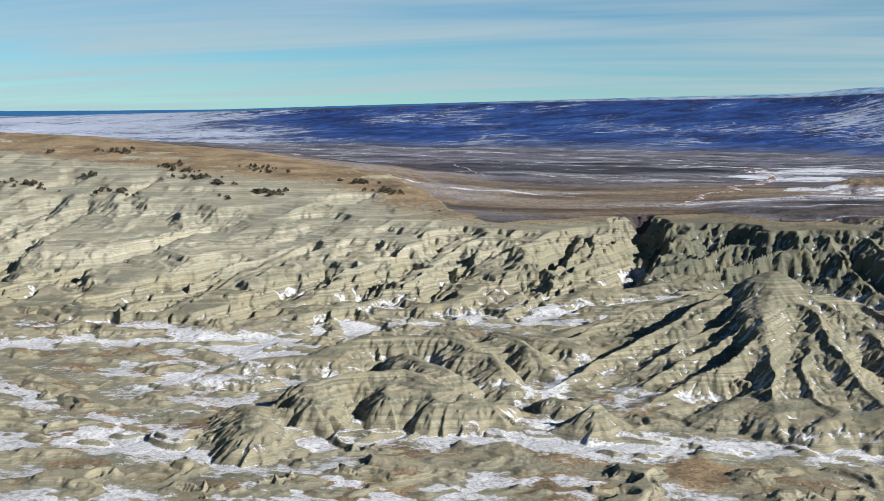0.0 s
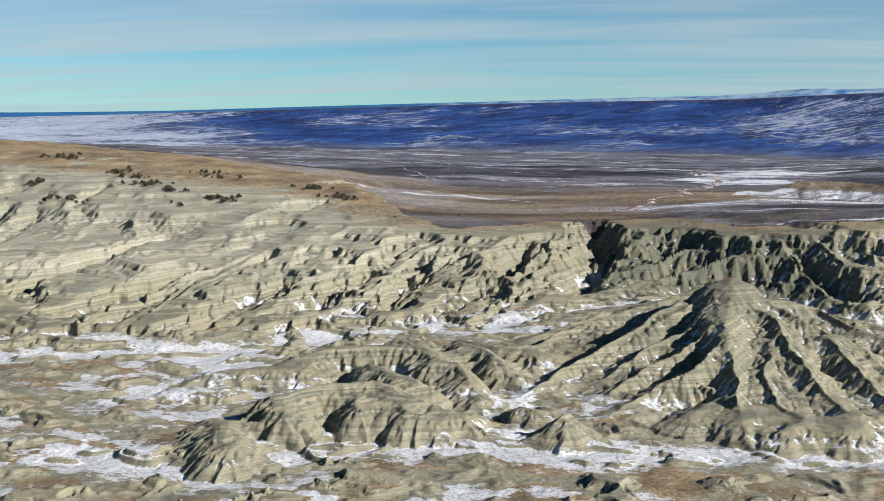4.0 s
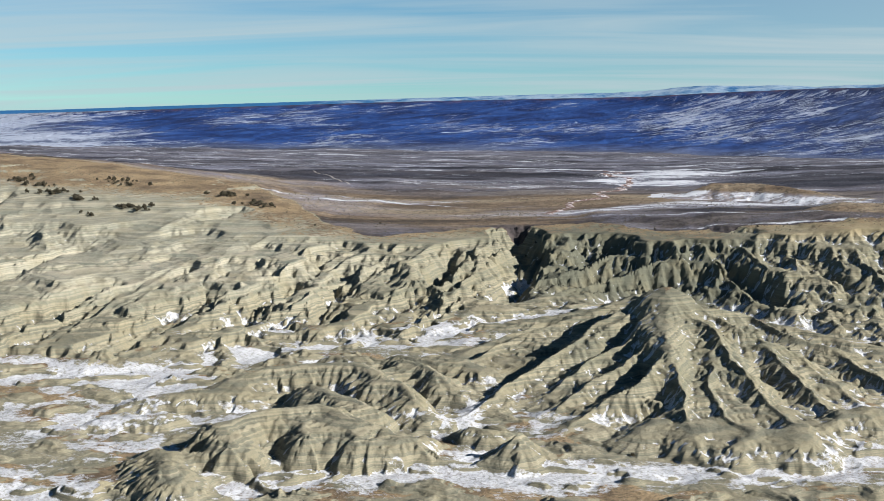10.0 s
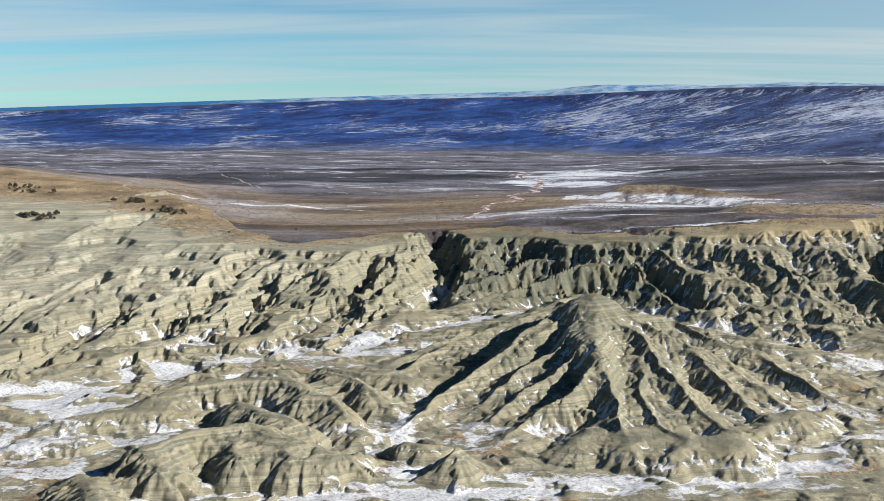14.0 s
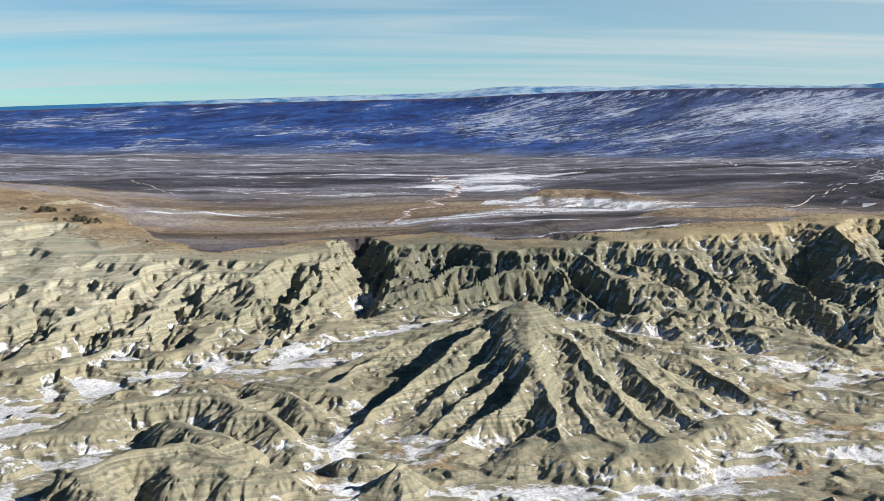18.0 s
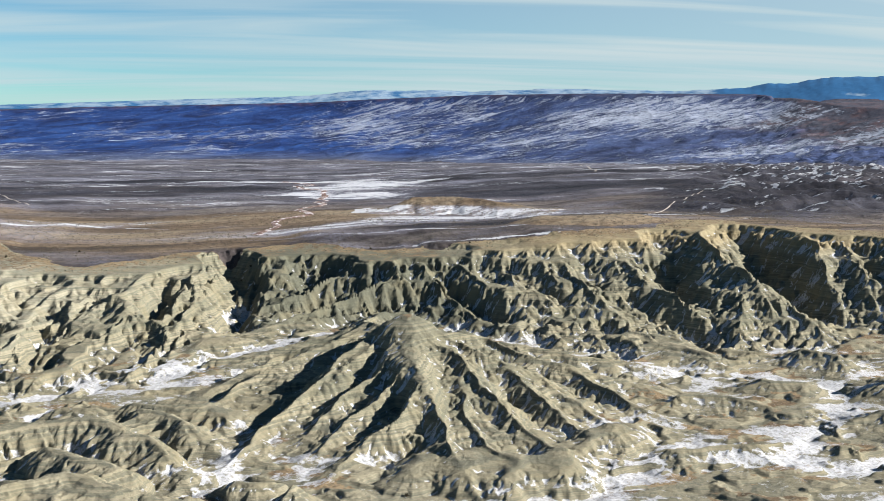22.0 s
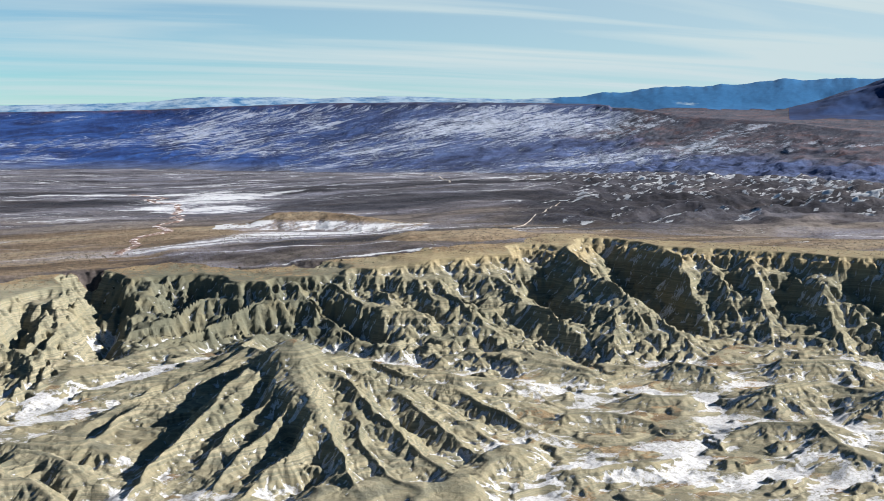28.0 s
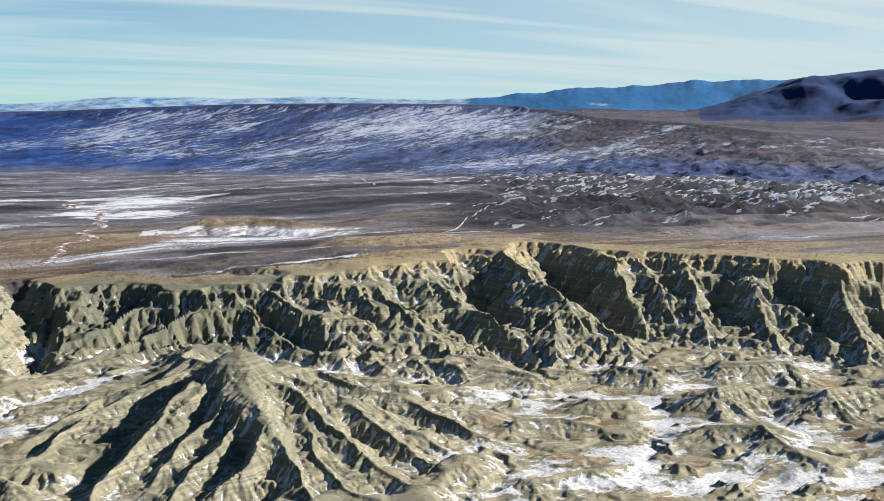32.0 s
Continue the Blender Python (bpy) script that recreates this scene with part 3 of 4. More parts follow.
def blur(g, n):
    for _ in range(n):
        q = np.pad(g, 1, mode="edge")
        g = (q[:-2, 1:-1] + q[2:, 1:-1] + q[1:-1, :-2] + q[1:-1, 2:] + 2 * g) / 6
    return g


rim_z, rim_y = np.interp(X, SCARP[:, 0], SCARP[:, 3]), np.interp(X, SCARP[:, 0], SCARP[:, 2])
part_of = (slice(int(np.searchsorted(rings, 256)), int(np.searchsorted(rings, 960))), slice(0, int(np.searchsorted(TH[0], radians(46)))))
x_, y_, z_ = X[part_of], Y[part_of], Z[part_of]
soft = blur(z_, 14)
dr, da = np.gradient(soft, rings[part_of[0]], axis=0), np.gradient(soft, TH[0, part_of[1]], axis=1) / RR[part_of]
s_, c_ = np.sin(TH[part_of]), np.cos(TH[part_of])
fall_x, fall_y = dr * s_ + da * c_, dr * c_ - da * s_
steep_ = np.hypot(fall_x, fall_y)
worn = smooth(0.10, 0.42, steep_) * smooth(1.0, 5.0, z_) * (1 - smooth(rim_y[part_of] + 12, rim_y[part_of] + 70, y_))
pale_slope = (1 - smooth(-260, -130, x_)) * smooth(8, 16, z_)
depth = worn * (1 - 0.6 * pale_slope) * smooth(3, 26, np.hypot(x_ - 53, y_ - 485))
butte_, form_ = OWNER[part_of] == BUTTE, OWNER[part_of] >= 0
GULLY = np.zeros(X.shape)
for size, deep, g in zip((17.0, 8.0, 3.8), (3.6, 2.0, 0.9), gullies(x_, y_, fall_x, fall_y, (17.0, 8.0, 3.8), 3)):
    keep = {17.0: np.where(butte_, 0.05 + 0.30 * smooth(55, 75, x_), np.where(form_, 0.05, 1 - 0.4 * smooth(90, 140, x_))), 8.0: np.where(butte_, 0.35, np.where(form_, 0.28, 1)), 3.8: np.where(form_, 0.8, 1)}[size]
    Z[part_of] += deep * depth * g * keep
    GULLY[part_of] -= worn * np.clip(-g - 0.45, 0, 1) * {17.0: 1.0, 8.0: 0.8, 3.8: 0.5}[size]
# harder beds stand out as small steps
STEEP = np.where((Y < 900) & (Y > 250), smooth(2, 9, Z), 0)
tier = 0.35 + 0.25 * smooth(20, 110, X) * smooth(505, 560, Y)
tier = tier * smooth(6, 13, Z) * (1 - smooth(-5, 0, Z - rim_z)) * (Y < rim_y + 40) * STEEP
Z += tier * np.sin((Z + 2.2 * fbm(X / 45, Y / 45, 3, 64)) * 2 * math.pi / 10.5 + 0.8)
Z += STEEP * np.where(OWNER >= 0, 0.35, 1.0) * (0.36 * np.sin(Z * 2 * math.pi / 3.7 + 0.6 * fbm(X / 60, Y / 60, 2, 61)) + 0.05 * np.sin(Z * 2 * math.pi / 1.35))
Z += (0.16 * fbm(X / 3.2, Y / 3.2, 3, 62)) * smooth(200, 300, RR) + 0.8 * fbm(X / 28, Y / 28, 3, 63) * smooth(800, 1000, Y)

# level ground below the flight line
near_eye = smooth(195, 258, RR)
Z = Z * near_eye + 1.0 * (1 - near_eye)

# exact normals over the whole sheet, so that landforms meet without a seam
P = np.stack([X, Y, Z], -1)
du, dv = np.gradient(P, axis=1), np.gradient(P, axis=0)
NORMAL = np.cross(du, dv)
NORMAL /= np.linalg.norm(NORMAL, axis=-1, keepdims=True) + 1e-12
NORMAL *= np.sign(NORMAL[..., 2:3])

# ---- materials ----


def material(name):
    m = bpy.data.materials.new(name)
    m.use_nodes = True
    nt = m.node_tree
    nt.nodes.clear()
    out = nt.nodes.new("ShaderNodeOutputMaterial")
    b = nt.nodes.new("ShaderNodeBsdfPrincipled")
    b.inputs["Roughness"].default_value = 0.95
    b.inputs["Specular IOR Level"].default_value = 0.15
    nt.links.new(b.outputs[0], out.inputs[0])
    return m, nt, b


class Net:
    """Short writing for node trees."""

    def __init__(self, nt):
        self.nt, self.N, self.L = nt, nt.nodes, nt.links

    def put(self, socket, value):
        if isinstance(value, bpy.types.NodeSocket):
            self.L.new(value, socket)
        else:
            socket.default_value = value

    def math(self, op, a, b=0.0, clamp=False):
        n = self.N.new("ShaderNodeMath")
        n.operation, n.use_clamp = op, clamp
        self.put(n.inputs[0], a)
        self.put(n.inputs[1], b)
        return n.outputs[0]

    def mix(self, f, a, b):
        n = self.N.new("ShaderNodeMix")
        n.data_type = "RGBA"
        self.put(n.inputs["Factor"], f)
        self.put(n.inputs["A"], a if isinstance(a, bpy.types.NodeSocket) else (*a, 1))
        self.put(n.inputs["B"], b if isinstance(b, bpy.types.NodeSocket) else (*b, 1))
        return n.outputs["Result"]

    def ramp(self, f, *stops):
        n = self.N.new("ShaderNodeValToRGB")
        e = n.color_ramp.elements
        while len(e) < len(stops):
            e.new(0.5)
        for q, (p, c) in zip(e, stops):
            q.position, q.color = p, (*c, 1) if isinstance(c, tuple) else (c, c, c, 1)
        self.put(n.inputs[0], f)
        return n.outputs[0]

    def noise(self, v, scale, detail=5, rough=0.55, distort=0.0):
        n = self.N.new("ShaderNodeTexNoise")
        self.put(n.inputs["Vector"], v)
        n.inputs["Scale"].default_value, n.inputs["Detail"].default_value = scale, detail
        n.inputs["Roughness"].default_value, n.inputs["Distortion"].default_value = rough, distort
        return n.outputs[0]

    def place(self):
        return self.N.new("ShaderNodeNewGeometry").outputs["Position"]

    def scaled(self, v, s, turn=0.0):
        """Turned first, then stretched, so that grain runs along a chosen bearing."""
        for scale, angle in (((1, 1, 1), -turn), (s, 0)):
            n = self.N.new("ShaderNodeMapping")
            self.put(n.inputs[0], v)
            n.inputs["Scale"].default_value, n.inputs["Rotation"].default_value = scale, (0, 0, radians(angle))
            v = n.outputs[0]
        return v

    def split(self, v):
        n = self.N.new("ShaderNodeSeparateXYZ")
        self.put(n.inputs[0], v)
        return n.outputs

    def attribute(self, name):
        n = self.N.new("ShaderNodeAttribute")
        n.attribute_name = name
        return n.outputs

    def bump(self, h, strength, distance):
        n = self.N.new("ShaderNodeBump")
        n.inputs["Strength"].default_value, n.inputs["Distance"].default_value = strength, distance
        self.put(n.inputs["Height"], h)
        return n.outputs[0]


def badland_material():
    """Bedded clay, brown turf on the flats, wind-packed snow in the hollows."""
    m, nt, b = material("badland_clay")
    k = Net(nt)
    p = k.place()
    zone = k.attribute("zone")["Color"]
    snow, turf, cream = k.split(zone)
    # beds follow height with a slow wander
    wander = k.noise(p, 0.007, 3)
    fine = k.noise(p, 0.6, 6, 0.65)
    z = k.math("ADD", k.split(p)[2], k.math("MULTIPLY", wander, 7.0))
    z = k.math("ADD", z, k.math("MULTIPLY", fine, 0.7))
    beds = k.N.new("ShaderNodeCombineXYZ")
    k.put(beds.inputs[2], z)
    band = k.math("ADD", k.math("MULTIPLY", k.noise(beds.outputs[0], 0.17, 2, 0.5), 0.45), k.math("MULTIPLY", k.noise(beds.outputs[0], 0.55, 5, 0.72), 0.55))
    clay = k.ramp(band, (0.36, (0.066, 0.068, 0.052)), (0.44, (0.180, 0.163, 0.112)), (0.48, (0.098, 0.098, 0.074)), (0.53, (0.238, 0.212, 0.146)), (0.57, (0.108, 0.110, 0.084)), (0.64, (0.262, 0.236, 0.166)))
    pale = k.ramp(band, (0.37, (0.116, 0.124, 0.098)), (0.44, (0.261, 0.238, 0.178)), (0.48, (0.138, 0.144, 0.112)), (0.53, (0.289, 0.263, 0.198)), (0.57, (0.156, 0.159, 0.125)), (0.63, (0.271, 0.235, 0.170)))
    # a dark grey-green bed lies below the tan cap
    level = k.ramp(k.math("DIVIDE", z, 60.0), (0.17, 0.0), (0.28, 0.5), (0.58, 0.4), (0.70, 0.0))
    clay = k.mix(k.math("MULTIPLY", level, k.ramp(k.noise(p, 0.03, 4, 0.6), (0.38, 0.25), (0.58, 1.0))), clay, k.ramp(band, (0.38, (0.033, 0.038, 0.029)), (0.50, (0.090, 0.093, 0.065)), (0.62, (0.052, 0.058, 0.043))))
    col = k.mix(k.ramp(k.math("DIVIDE", z, 60.0), (0.66, 0.0), (0.76, 0.75)), clay, k.ramp(band, (0.42, (0.165, 0.128, 0.071)), (0.50, (0.252, 0.201, 0.113)), (0.58, (0.197, 0.162, 0.095))))
    col = k.mix(k.math("MULTIPLY", cream, 1.0, True), col, pale)
    # dark grey-green beds east of the notch, with the cliff's shade painted in
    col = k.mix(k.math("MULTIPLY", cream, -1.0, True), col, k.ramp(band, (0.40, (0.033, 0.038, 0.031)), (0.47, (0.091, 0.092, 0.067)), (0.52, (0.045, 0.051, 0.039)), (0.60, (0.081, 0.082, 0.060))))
    blot = k.noise(p, 0.07, 5, 0.6)
    col = k.mix(k.ramp(blot, (0.46, 0.0), (0.68, 0.45)), col, (0.176, 0.153, 0.093))
    spots = k.noise(p, 1.7, 4, 0.7)
    col = k.mix(k.ramp(spots, (0.55, 0.0), (0.72, 0.35)), col, (0.069, 0.069, 0.052))
    # fine streaks down the faces, darker along the grooves of the bump
    rills = k.noise(k.scaled(p, (0.85, 0.85, 0.10)), 1.0, 5, 0.7)
    col = k.mix(k.ramp(rills, (0.52, 0.0), (0.70, 0.35)), col, (0.073, 0.071, 0.050))
    grass = k.ramp(k.noise(p, 0.035, 7, 0.65), (0.32, (0.082, 0.058, 0.037)), (0.46, (0.155, 0.112, 0.067)), (0.58, (0.224, 0.165, 0.095)), (0.72, (0.129, 0.101, 0.071)))
    tuft = k.noise(p, 0.9, 3, 0.7)
    grass = k.mix(k.ramp(tuft, (0.46, 0.0), (0.60, 0.6)), grass, (0.043, 0.037, 0.026))
    edge = k.math("ADD", turf, k.math("MULTIPLY", k.math("SUBTRACT", k.noise(p, 0.25, 6, 0.65), 0.5), 1.1))
    col = k.mix(k.ramp(edge, (0.42, 0.0), (0.58, 1.0)), col, grass)
    grainy = k.noise(p, 0.34, 10, 0.86)
    runs = k.noise(k.scaled(p, (0.16, 0.9, 0.10), 35), 1.0, 8, 0.74, 0.3)
    drift = k.math("ADD", snow, k.math("MULTIPLY", k.math("SUBTRACT", k.math("ADD", k.math("MULTIPLY", grainy, 0.80), k.math("MULTIPLY", runs, 0.20)), 0.5), 2.3))
    cover = k.ramp(drift, (0.50, 0.0), (0.545, 1.0))
    cover = k.math("MULTIPLY", cover, k.ramp(k.noise(p, 0.75, 4, 0.85), (0.40, 0.35), (0.47, 1.0)))
    col = k.mix(cover, col, k.ramp(k.noise(p, 0.9, 5, 0.75), (0.36, (0.228, 0.220, 0.216)), (0.48, (0.357, 0.364, 0.380)), (0.62, (0.410, 0.422, 0.441))))
    k.put(b.inputs["Base Color"], col)
    relief = k.math("ADD", k.math("ADD", k.math("MULTIPLY", fine, 1.0), k.math("MULTIPLY", spots, 0.5)), k.math("MULTIPLY", rills, -0.9))
    k.put(b.inputs["Normal"], k.bump(k.math("MULTIPLY", relief, k.math("SUBTRACT", 1.0, k.math("MULTIPLY", cover, 0.8))), 0.5, 0.9))
    return m


def plain_material():
    """Sagebrush plain: tan grass, dark sage, lilac grey growing with distance, long wind-blown snow streaks."""
    m, nt, b = material("sagebrush_plain")
    k = Net(nt)
    p = k.place()
    zone = k.attribute("zone")["Color"]
    snow, lilac, dark = k.split(zone)
    streak = k.scaled(p, (0.0030, 0.016, 0.004), 3)
    broad = k.noise(streak, 1.6, 9, 0.68, 0.4)
    grass = k.ramp(broad, (0.36, (0.046, 0.035, 0.025)), (0.45, (0.099, 0.072, 0.048)), (0.51, (0.154, 0.114, 0.075)), (0.58, (0.200, 0.161, 0.111)))
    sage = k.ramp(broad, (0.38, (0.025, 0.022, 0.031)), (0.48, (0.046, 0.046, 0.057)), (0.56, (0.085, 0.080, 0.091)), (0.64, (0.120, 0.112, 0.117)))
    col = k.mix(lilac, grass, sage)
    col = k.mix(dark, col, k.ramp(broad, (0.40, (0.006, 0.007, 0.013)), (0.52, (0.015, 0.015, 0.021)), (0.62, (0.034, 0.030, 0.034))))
    tuft = k.noise(p, 0.22, 7, 0.85)
    col = k.mix(k.ramp(tuft, (0.47, 0.0), (0.62, 0.7)), col, (0.015, 0.014, 0.015))
    lines = k.noise(k.scaled(p, (0.010, 0.055, 0.03), 5), 1.0, 10, 0.78, 0.6)
    veil = k.noise(k.scaled(p, (0.006, 0.016, 0.01), -6), 1.0, 6, 0.6, 0.8)
    dust = k.math("MULTIPLY", k.ramp(k.math("ADD", snow, k.math("MULTIPLY", k.math("SUBTRACT", veil, 0.5), 1.8)), (0.20, 0.0), (0.62, 0.8)), k.ramp(k.noise(p, 0.5, 4, 0.8), (0.38, 0.15), (0.60, 1.0)))
    col = k.mix(k.math("MULTIPLY", dust, k.math("SUBTRACT", 1.0, k.math("MULTIPLY", dark, 0.75))), col, (0.189, 0.194, 0.248))
    drift = k.math("ADD", snow, k.math("MULTIPLY", k.math("SUBTRACT", lines, 0.5), 1.9))
    drift = k.math("ADD", drift, k.math("MULTIPLY", k.math("SUBTRACT", k.noise(p, 0.35, 4, 0.8), 0.5), 0.5))
    col = k.mix(k.ramp(drift, (0.50, 0.0), (0.60, 0.9)), col, (0.43, 0.445, 0.475))
    k.put(b.inputs["Base Color"], col)
    k.put(b.inputs["Normal"], k.bump(tuft, 0.7, 1.4))
    return m


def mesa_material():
    """Sage slopes with distance haze painted in as blue, drifts along the drainage lines and red rock near the mesa's
    end.
    """
    m, nt, b = material("mesa_slope")
    k = Net(nt)
    p = k.place()
    zone = k.attribute("zone")["Color"]
    snow, foot, red = k.split(zone)
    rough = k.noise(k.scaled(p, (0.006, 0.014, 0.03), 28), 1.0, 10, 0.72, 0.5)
    # distance haze put into the base colour: blue slope, blue-grey foot
    haze_blue = k.ramp(rough, (0.38, (0.002, 0.009, 0.045)), (0.49, (0.005, 0.021, 0.091)), (0.60, (0.013, 0.043, 0.150)))
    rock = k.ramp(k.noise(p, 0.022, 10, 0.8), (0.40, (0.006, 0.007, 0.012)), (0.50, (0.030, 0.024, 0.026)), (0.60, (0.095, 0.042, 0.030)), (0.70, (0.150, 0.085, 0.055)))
    col = k.mix(red, haze_blue, rock)
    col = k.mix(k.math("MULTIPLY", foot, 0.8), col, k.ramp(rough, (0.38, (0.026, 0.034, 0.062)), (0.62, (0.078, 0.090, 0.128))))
    lines = k.noise(k.scaled(p, (0.010, 0.045, 0.02), 13), 1.0, 12, 0.88, 1.4)
    speck = k.noise(p, 0.035, 9, 0.82)
    lines = k.math("ADD", k.math("MULTIPLY", lines, k.math("SUBTRACT", 1.0, k.math("MULTIPLY", red, 0.7))), k.math("MULTIPLY", speck, k.math("MULTIPLY", red, 0.7)))
    drift = k.math("ADD", snow, k.math("MULTIPLY", k.math("SUBTRACT", lines, 0.5), 2.3))
    # snow dimmed and blued by the same painted haze
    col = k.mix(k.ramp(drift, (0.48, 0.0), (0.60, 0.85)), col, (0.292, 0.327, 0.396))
    k.put(b.inputs["Base Color"], col)
    k.put(b.inputs["Normal"], k.bump(rough, 0.8, 10.0))
    return m


def mountain_material():
    m, nt, b = material("distant_mountain")
    k = Net(nt)
    p = k.place()
    zone = k.attribute("zone")["Color"]
    snow, turf, dark = k.split(zone)
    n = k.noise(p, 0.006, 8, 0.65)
    # haze of the far distance is painted in as blue, on rock and snow
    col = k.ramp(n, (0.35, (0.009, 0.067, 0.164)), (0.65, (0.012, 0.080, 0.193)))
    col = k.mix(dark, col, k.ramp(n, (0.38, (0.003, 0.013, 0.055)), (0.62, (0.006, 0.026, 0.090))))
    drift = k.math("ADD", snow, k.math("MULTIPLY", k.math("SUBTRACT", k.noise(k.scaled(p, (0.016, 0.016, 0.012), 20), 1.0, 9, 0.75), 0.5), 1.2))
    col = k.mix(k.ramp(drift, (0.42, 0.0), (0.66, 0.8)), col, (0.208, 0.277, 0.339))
    k.put(b.inputs["Base Color"], col)
    k.put(b.inputs["Normal"], k.bump(k.noise(p, 0.008, 5, 0.6), 0.3, 12.0))
    return m


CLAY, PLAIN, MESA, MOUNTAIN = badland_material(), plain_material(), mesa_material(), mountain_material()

# ---- what lies on the land: snow, turf, bed colour, painted cliff shade ----
SLOPE = 1 - NORMAL[..., 2]
TOP = np.interp(X, SCARP[:, 0], SCARP[:, 4])
west = 1 - smooth(-260, -110, X)
edge_y = (TOP + 25) * west + (rim_y + 36 + 10 * fbm(X / 40, Y / 40, 3, 350)) * (1 - west)
beyond = (Y > edge_y) | (RR < 240)
hollow = smooth(0.15, 0.6, -GULLY)
lowland = 1 - smooth(2.5, 7.0, Z - 3.0 * smooth(470, 560, Y))
shade_side = np.clip(-NORMAL[..., 0] * 0.95 + NORMAL[..., 1] * 0.35, 0, 1)
wet = wash(X, Y)


dent = np.clip(blur(Z, 8) - Z, -1, 1)
braid = ridged((X + 9 * fbm(X / 26, Y / 20, 3, 70)) / 34, (Y + 7 * fbm(X / 30, Y / 18, 3, 71)) / 15, 78)
braid = np.maximum(braid, 0.95 * ridged((X + 5 * fbm(X / 12, Y / 10, 3, 340)) / 19, (Y + 4 * fbm(X / 14, Y / 9, 3, 341)) / 8, 342) - 0.12)
flat = 1 - smooth(0.012, 0.07, SLOPE)
east = smooth(-50, 50, X)
hum = fbm((X + 5 * fbm(X / 19, Y / 19, 2, 14)) / 21, Y / 15, 3, 4)
channel = 1 - smooth(-0.22, 0.12, hum + 0.35 * fbm(X / 7, Y / 5, 3, 354))
fields = smooth(-0.35, 0.35, fbm(X / 75, Y / 40, 3, 351))
snow_near = lowland * (0.02 - 0.05 * east + 0.72 * wet * (1 - smooth(0.05, 0.16, SLOPE)) + channel * (0.14 + 0.30 * fields) + 0.36 * np.clip(braid, -0.3, 1) * (0.45 + 0.55 * flat)) + 0.40 * hollow * (0.55 + 0.45 * east) * (1 - smooth(0.25, 0.45, SLOPE)) + smooth(0.10, 0.5, dent) * (0.26 + 0.14 * east) * (1 - smooth(0.3, 0.5, SLOPE))
snow_near = snow_near + (0.22 * east + 0.06 + 0.25 * hollow) * smooth(0.12, 0.5, shade_side) - 0.03 + 0.42 * smooth(-3, 3, Z - np.interp(X, SCARP[:, 0], SCARP[:, 3])) * flat * (0.3 + 0.7 * east)
turf_near = 0.75 * (1 - smooth(0.012, 0.08, SLOPE)) * smooth(-5, 4, Z - np.interp(X, SCARP[:, 0], SCARP[:, 3])) + 0.75 * lowland * flat * smooth(-0.2, 0.35, fbm(X / 30, Y / 22, 3, 72))
# below zero on the cliff east of the notch, where shade is painted in
cream_or_shade = (1 - smooth(-190, -10, X)) * smooth(7, 20, Z + 3 * fbm(X / 80, Y / 80, 2, 73)) - 0.8 * smooth(-30, 0, X) * (1 - smooth(85, 135, X)) * smooth(585, 610, Y + 0.9 * np.clip(X - 40, 0, 99)) * (1 - smooth(5, 45, Y - rim_y))
R_, TH_, _, RF_, RC_, _, _ = plain(X, Y)
m_ = np.clip((R_ - RF_) / (RC_ - RF_), 0, 1)


warp_x, warp_y = X + 60 * fbm(X / 160, Y / 90, 4, 300), Y + 24 * fbm(X / 110, Y / 60, 4, 301)


def patches(spots):
    """Soft-edged stretches of the plain: (x, y, half length, half depth)."""
    out = np.zeros(X.shape)
    for x, y, a, b in spots:
        q = ((warp_x - x) / a) ** 2 + ((warp_y - y) / b) ** 2
        out = np.maximum(out, 1 - smooth(0.35, 1.3, q))
    return out


navy = patches([(-170, 1205, 210, 62), (-300, 1130, 170, 45), (285, 1085, 190, 75), (175, 762, 120, 13), (-60, 1450, 300, 50), (330, 1330, 240, 60), (-420, 1080, 200, 50), (520, 1000, 160, 70)])
white = patches([(110, 1270, 62, 130), (75, 1120, 60, 60), (135, 828, 115, 36), (60, 800, 70, 30), (240, 765, 60, 18), (0, 1330, 240, 24), (-150, 872, 140, 10)])
straw = patches([(-110, 850, 200, 85), (-190, 780, 120, 60), (60, 900, 120, 30), (-40, 770, 90, 26), (280, 735, 90, 34), (-420, 960, 240, 110), (390, 660, 120, 60), (320, 820, 60, 26)])
strip = patches([(110, 716, 150, 22), (0, 735, 60, 14)])


def near_line(points, width):
    """1 on a line over the ground, falling off to its sides."""
    px, py = X + 0.15 * (warp_x - X), Y + 0.2 * (warp_y - Y)
    out = np.zeros(X.shape)
    for a, b in zip(points[:-1], points[1:]):
        dx, dy = b[0] - a[0], b[1] - a[1]
        t = np.clip(((px - a[0]) * dx + (py - a[1]) * dy) / (dx * dx + dy * dy), 0, 1)
        out = np.maximum(out, np.exp(-(np.hypot(px - a[0] - t * dx, py - a[1] - t * dy) / width) ** 2))
    return out


drifts = np.maximum(near_line([(-13, 765), (67, 752), (104, 749), (150, 728), (188, 716), (230, 722)], 2.2), near_line([(-190, 905), (-120, 868), (-70, 845)], 2.2))
drifts = np.maximum(drifts, near_line([(60, 716), (120, 704), (170, 690)], 2.0))
rough_land = smooth(17, 24, TH_ + 3 * fbm(X / 90, Y / 90, 3, 79)) * smooth(740, 830, Y - 0.12 * (X - 300))
snow_plain = 0.26 + 0.10 * smooth(900, 1050, Y) + 0.26 * white + 0.36 * drifts - 0.10 * strip - 0.04 * rough_land + 0.75 * rough_land * np.clip(-NORMAL[..., 0] * 1.6 + NORMAL[..., 1], 0, 0.6) + 0.14 * fbm(X / 200, Y / 60, 3, 74) - 0.06 * straw - 0.10 * navy
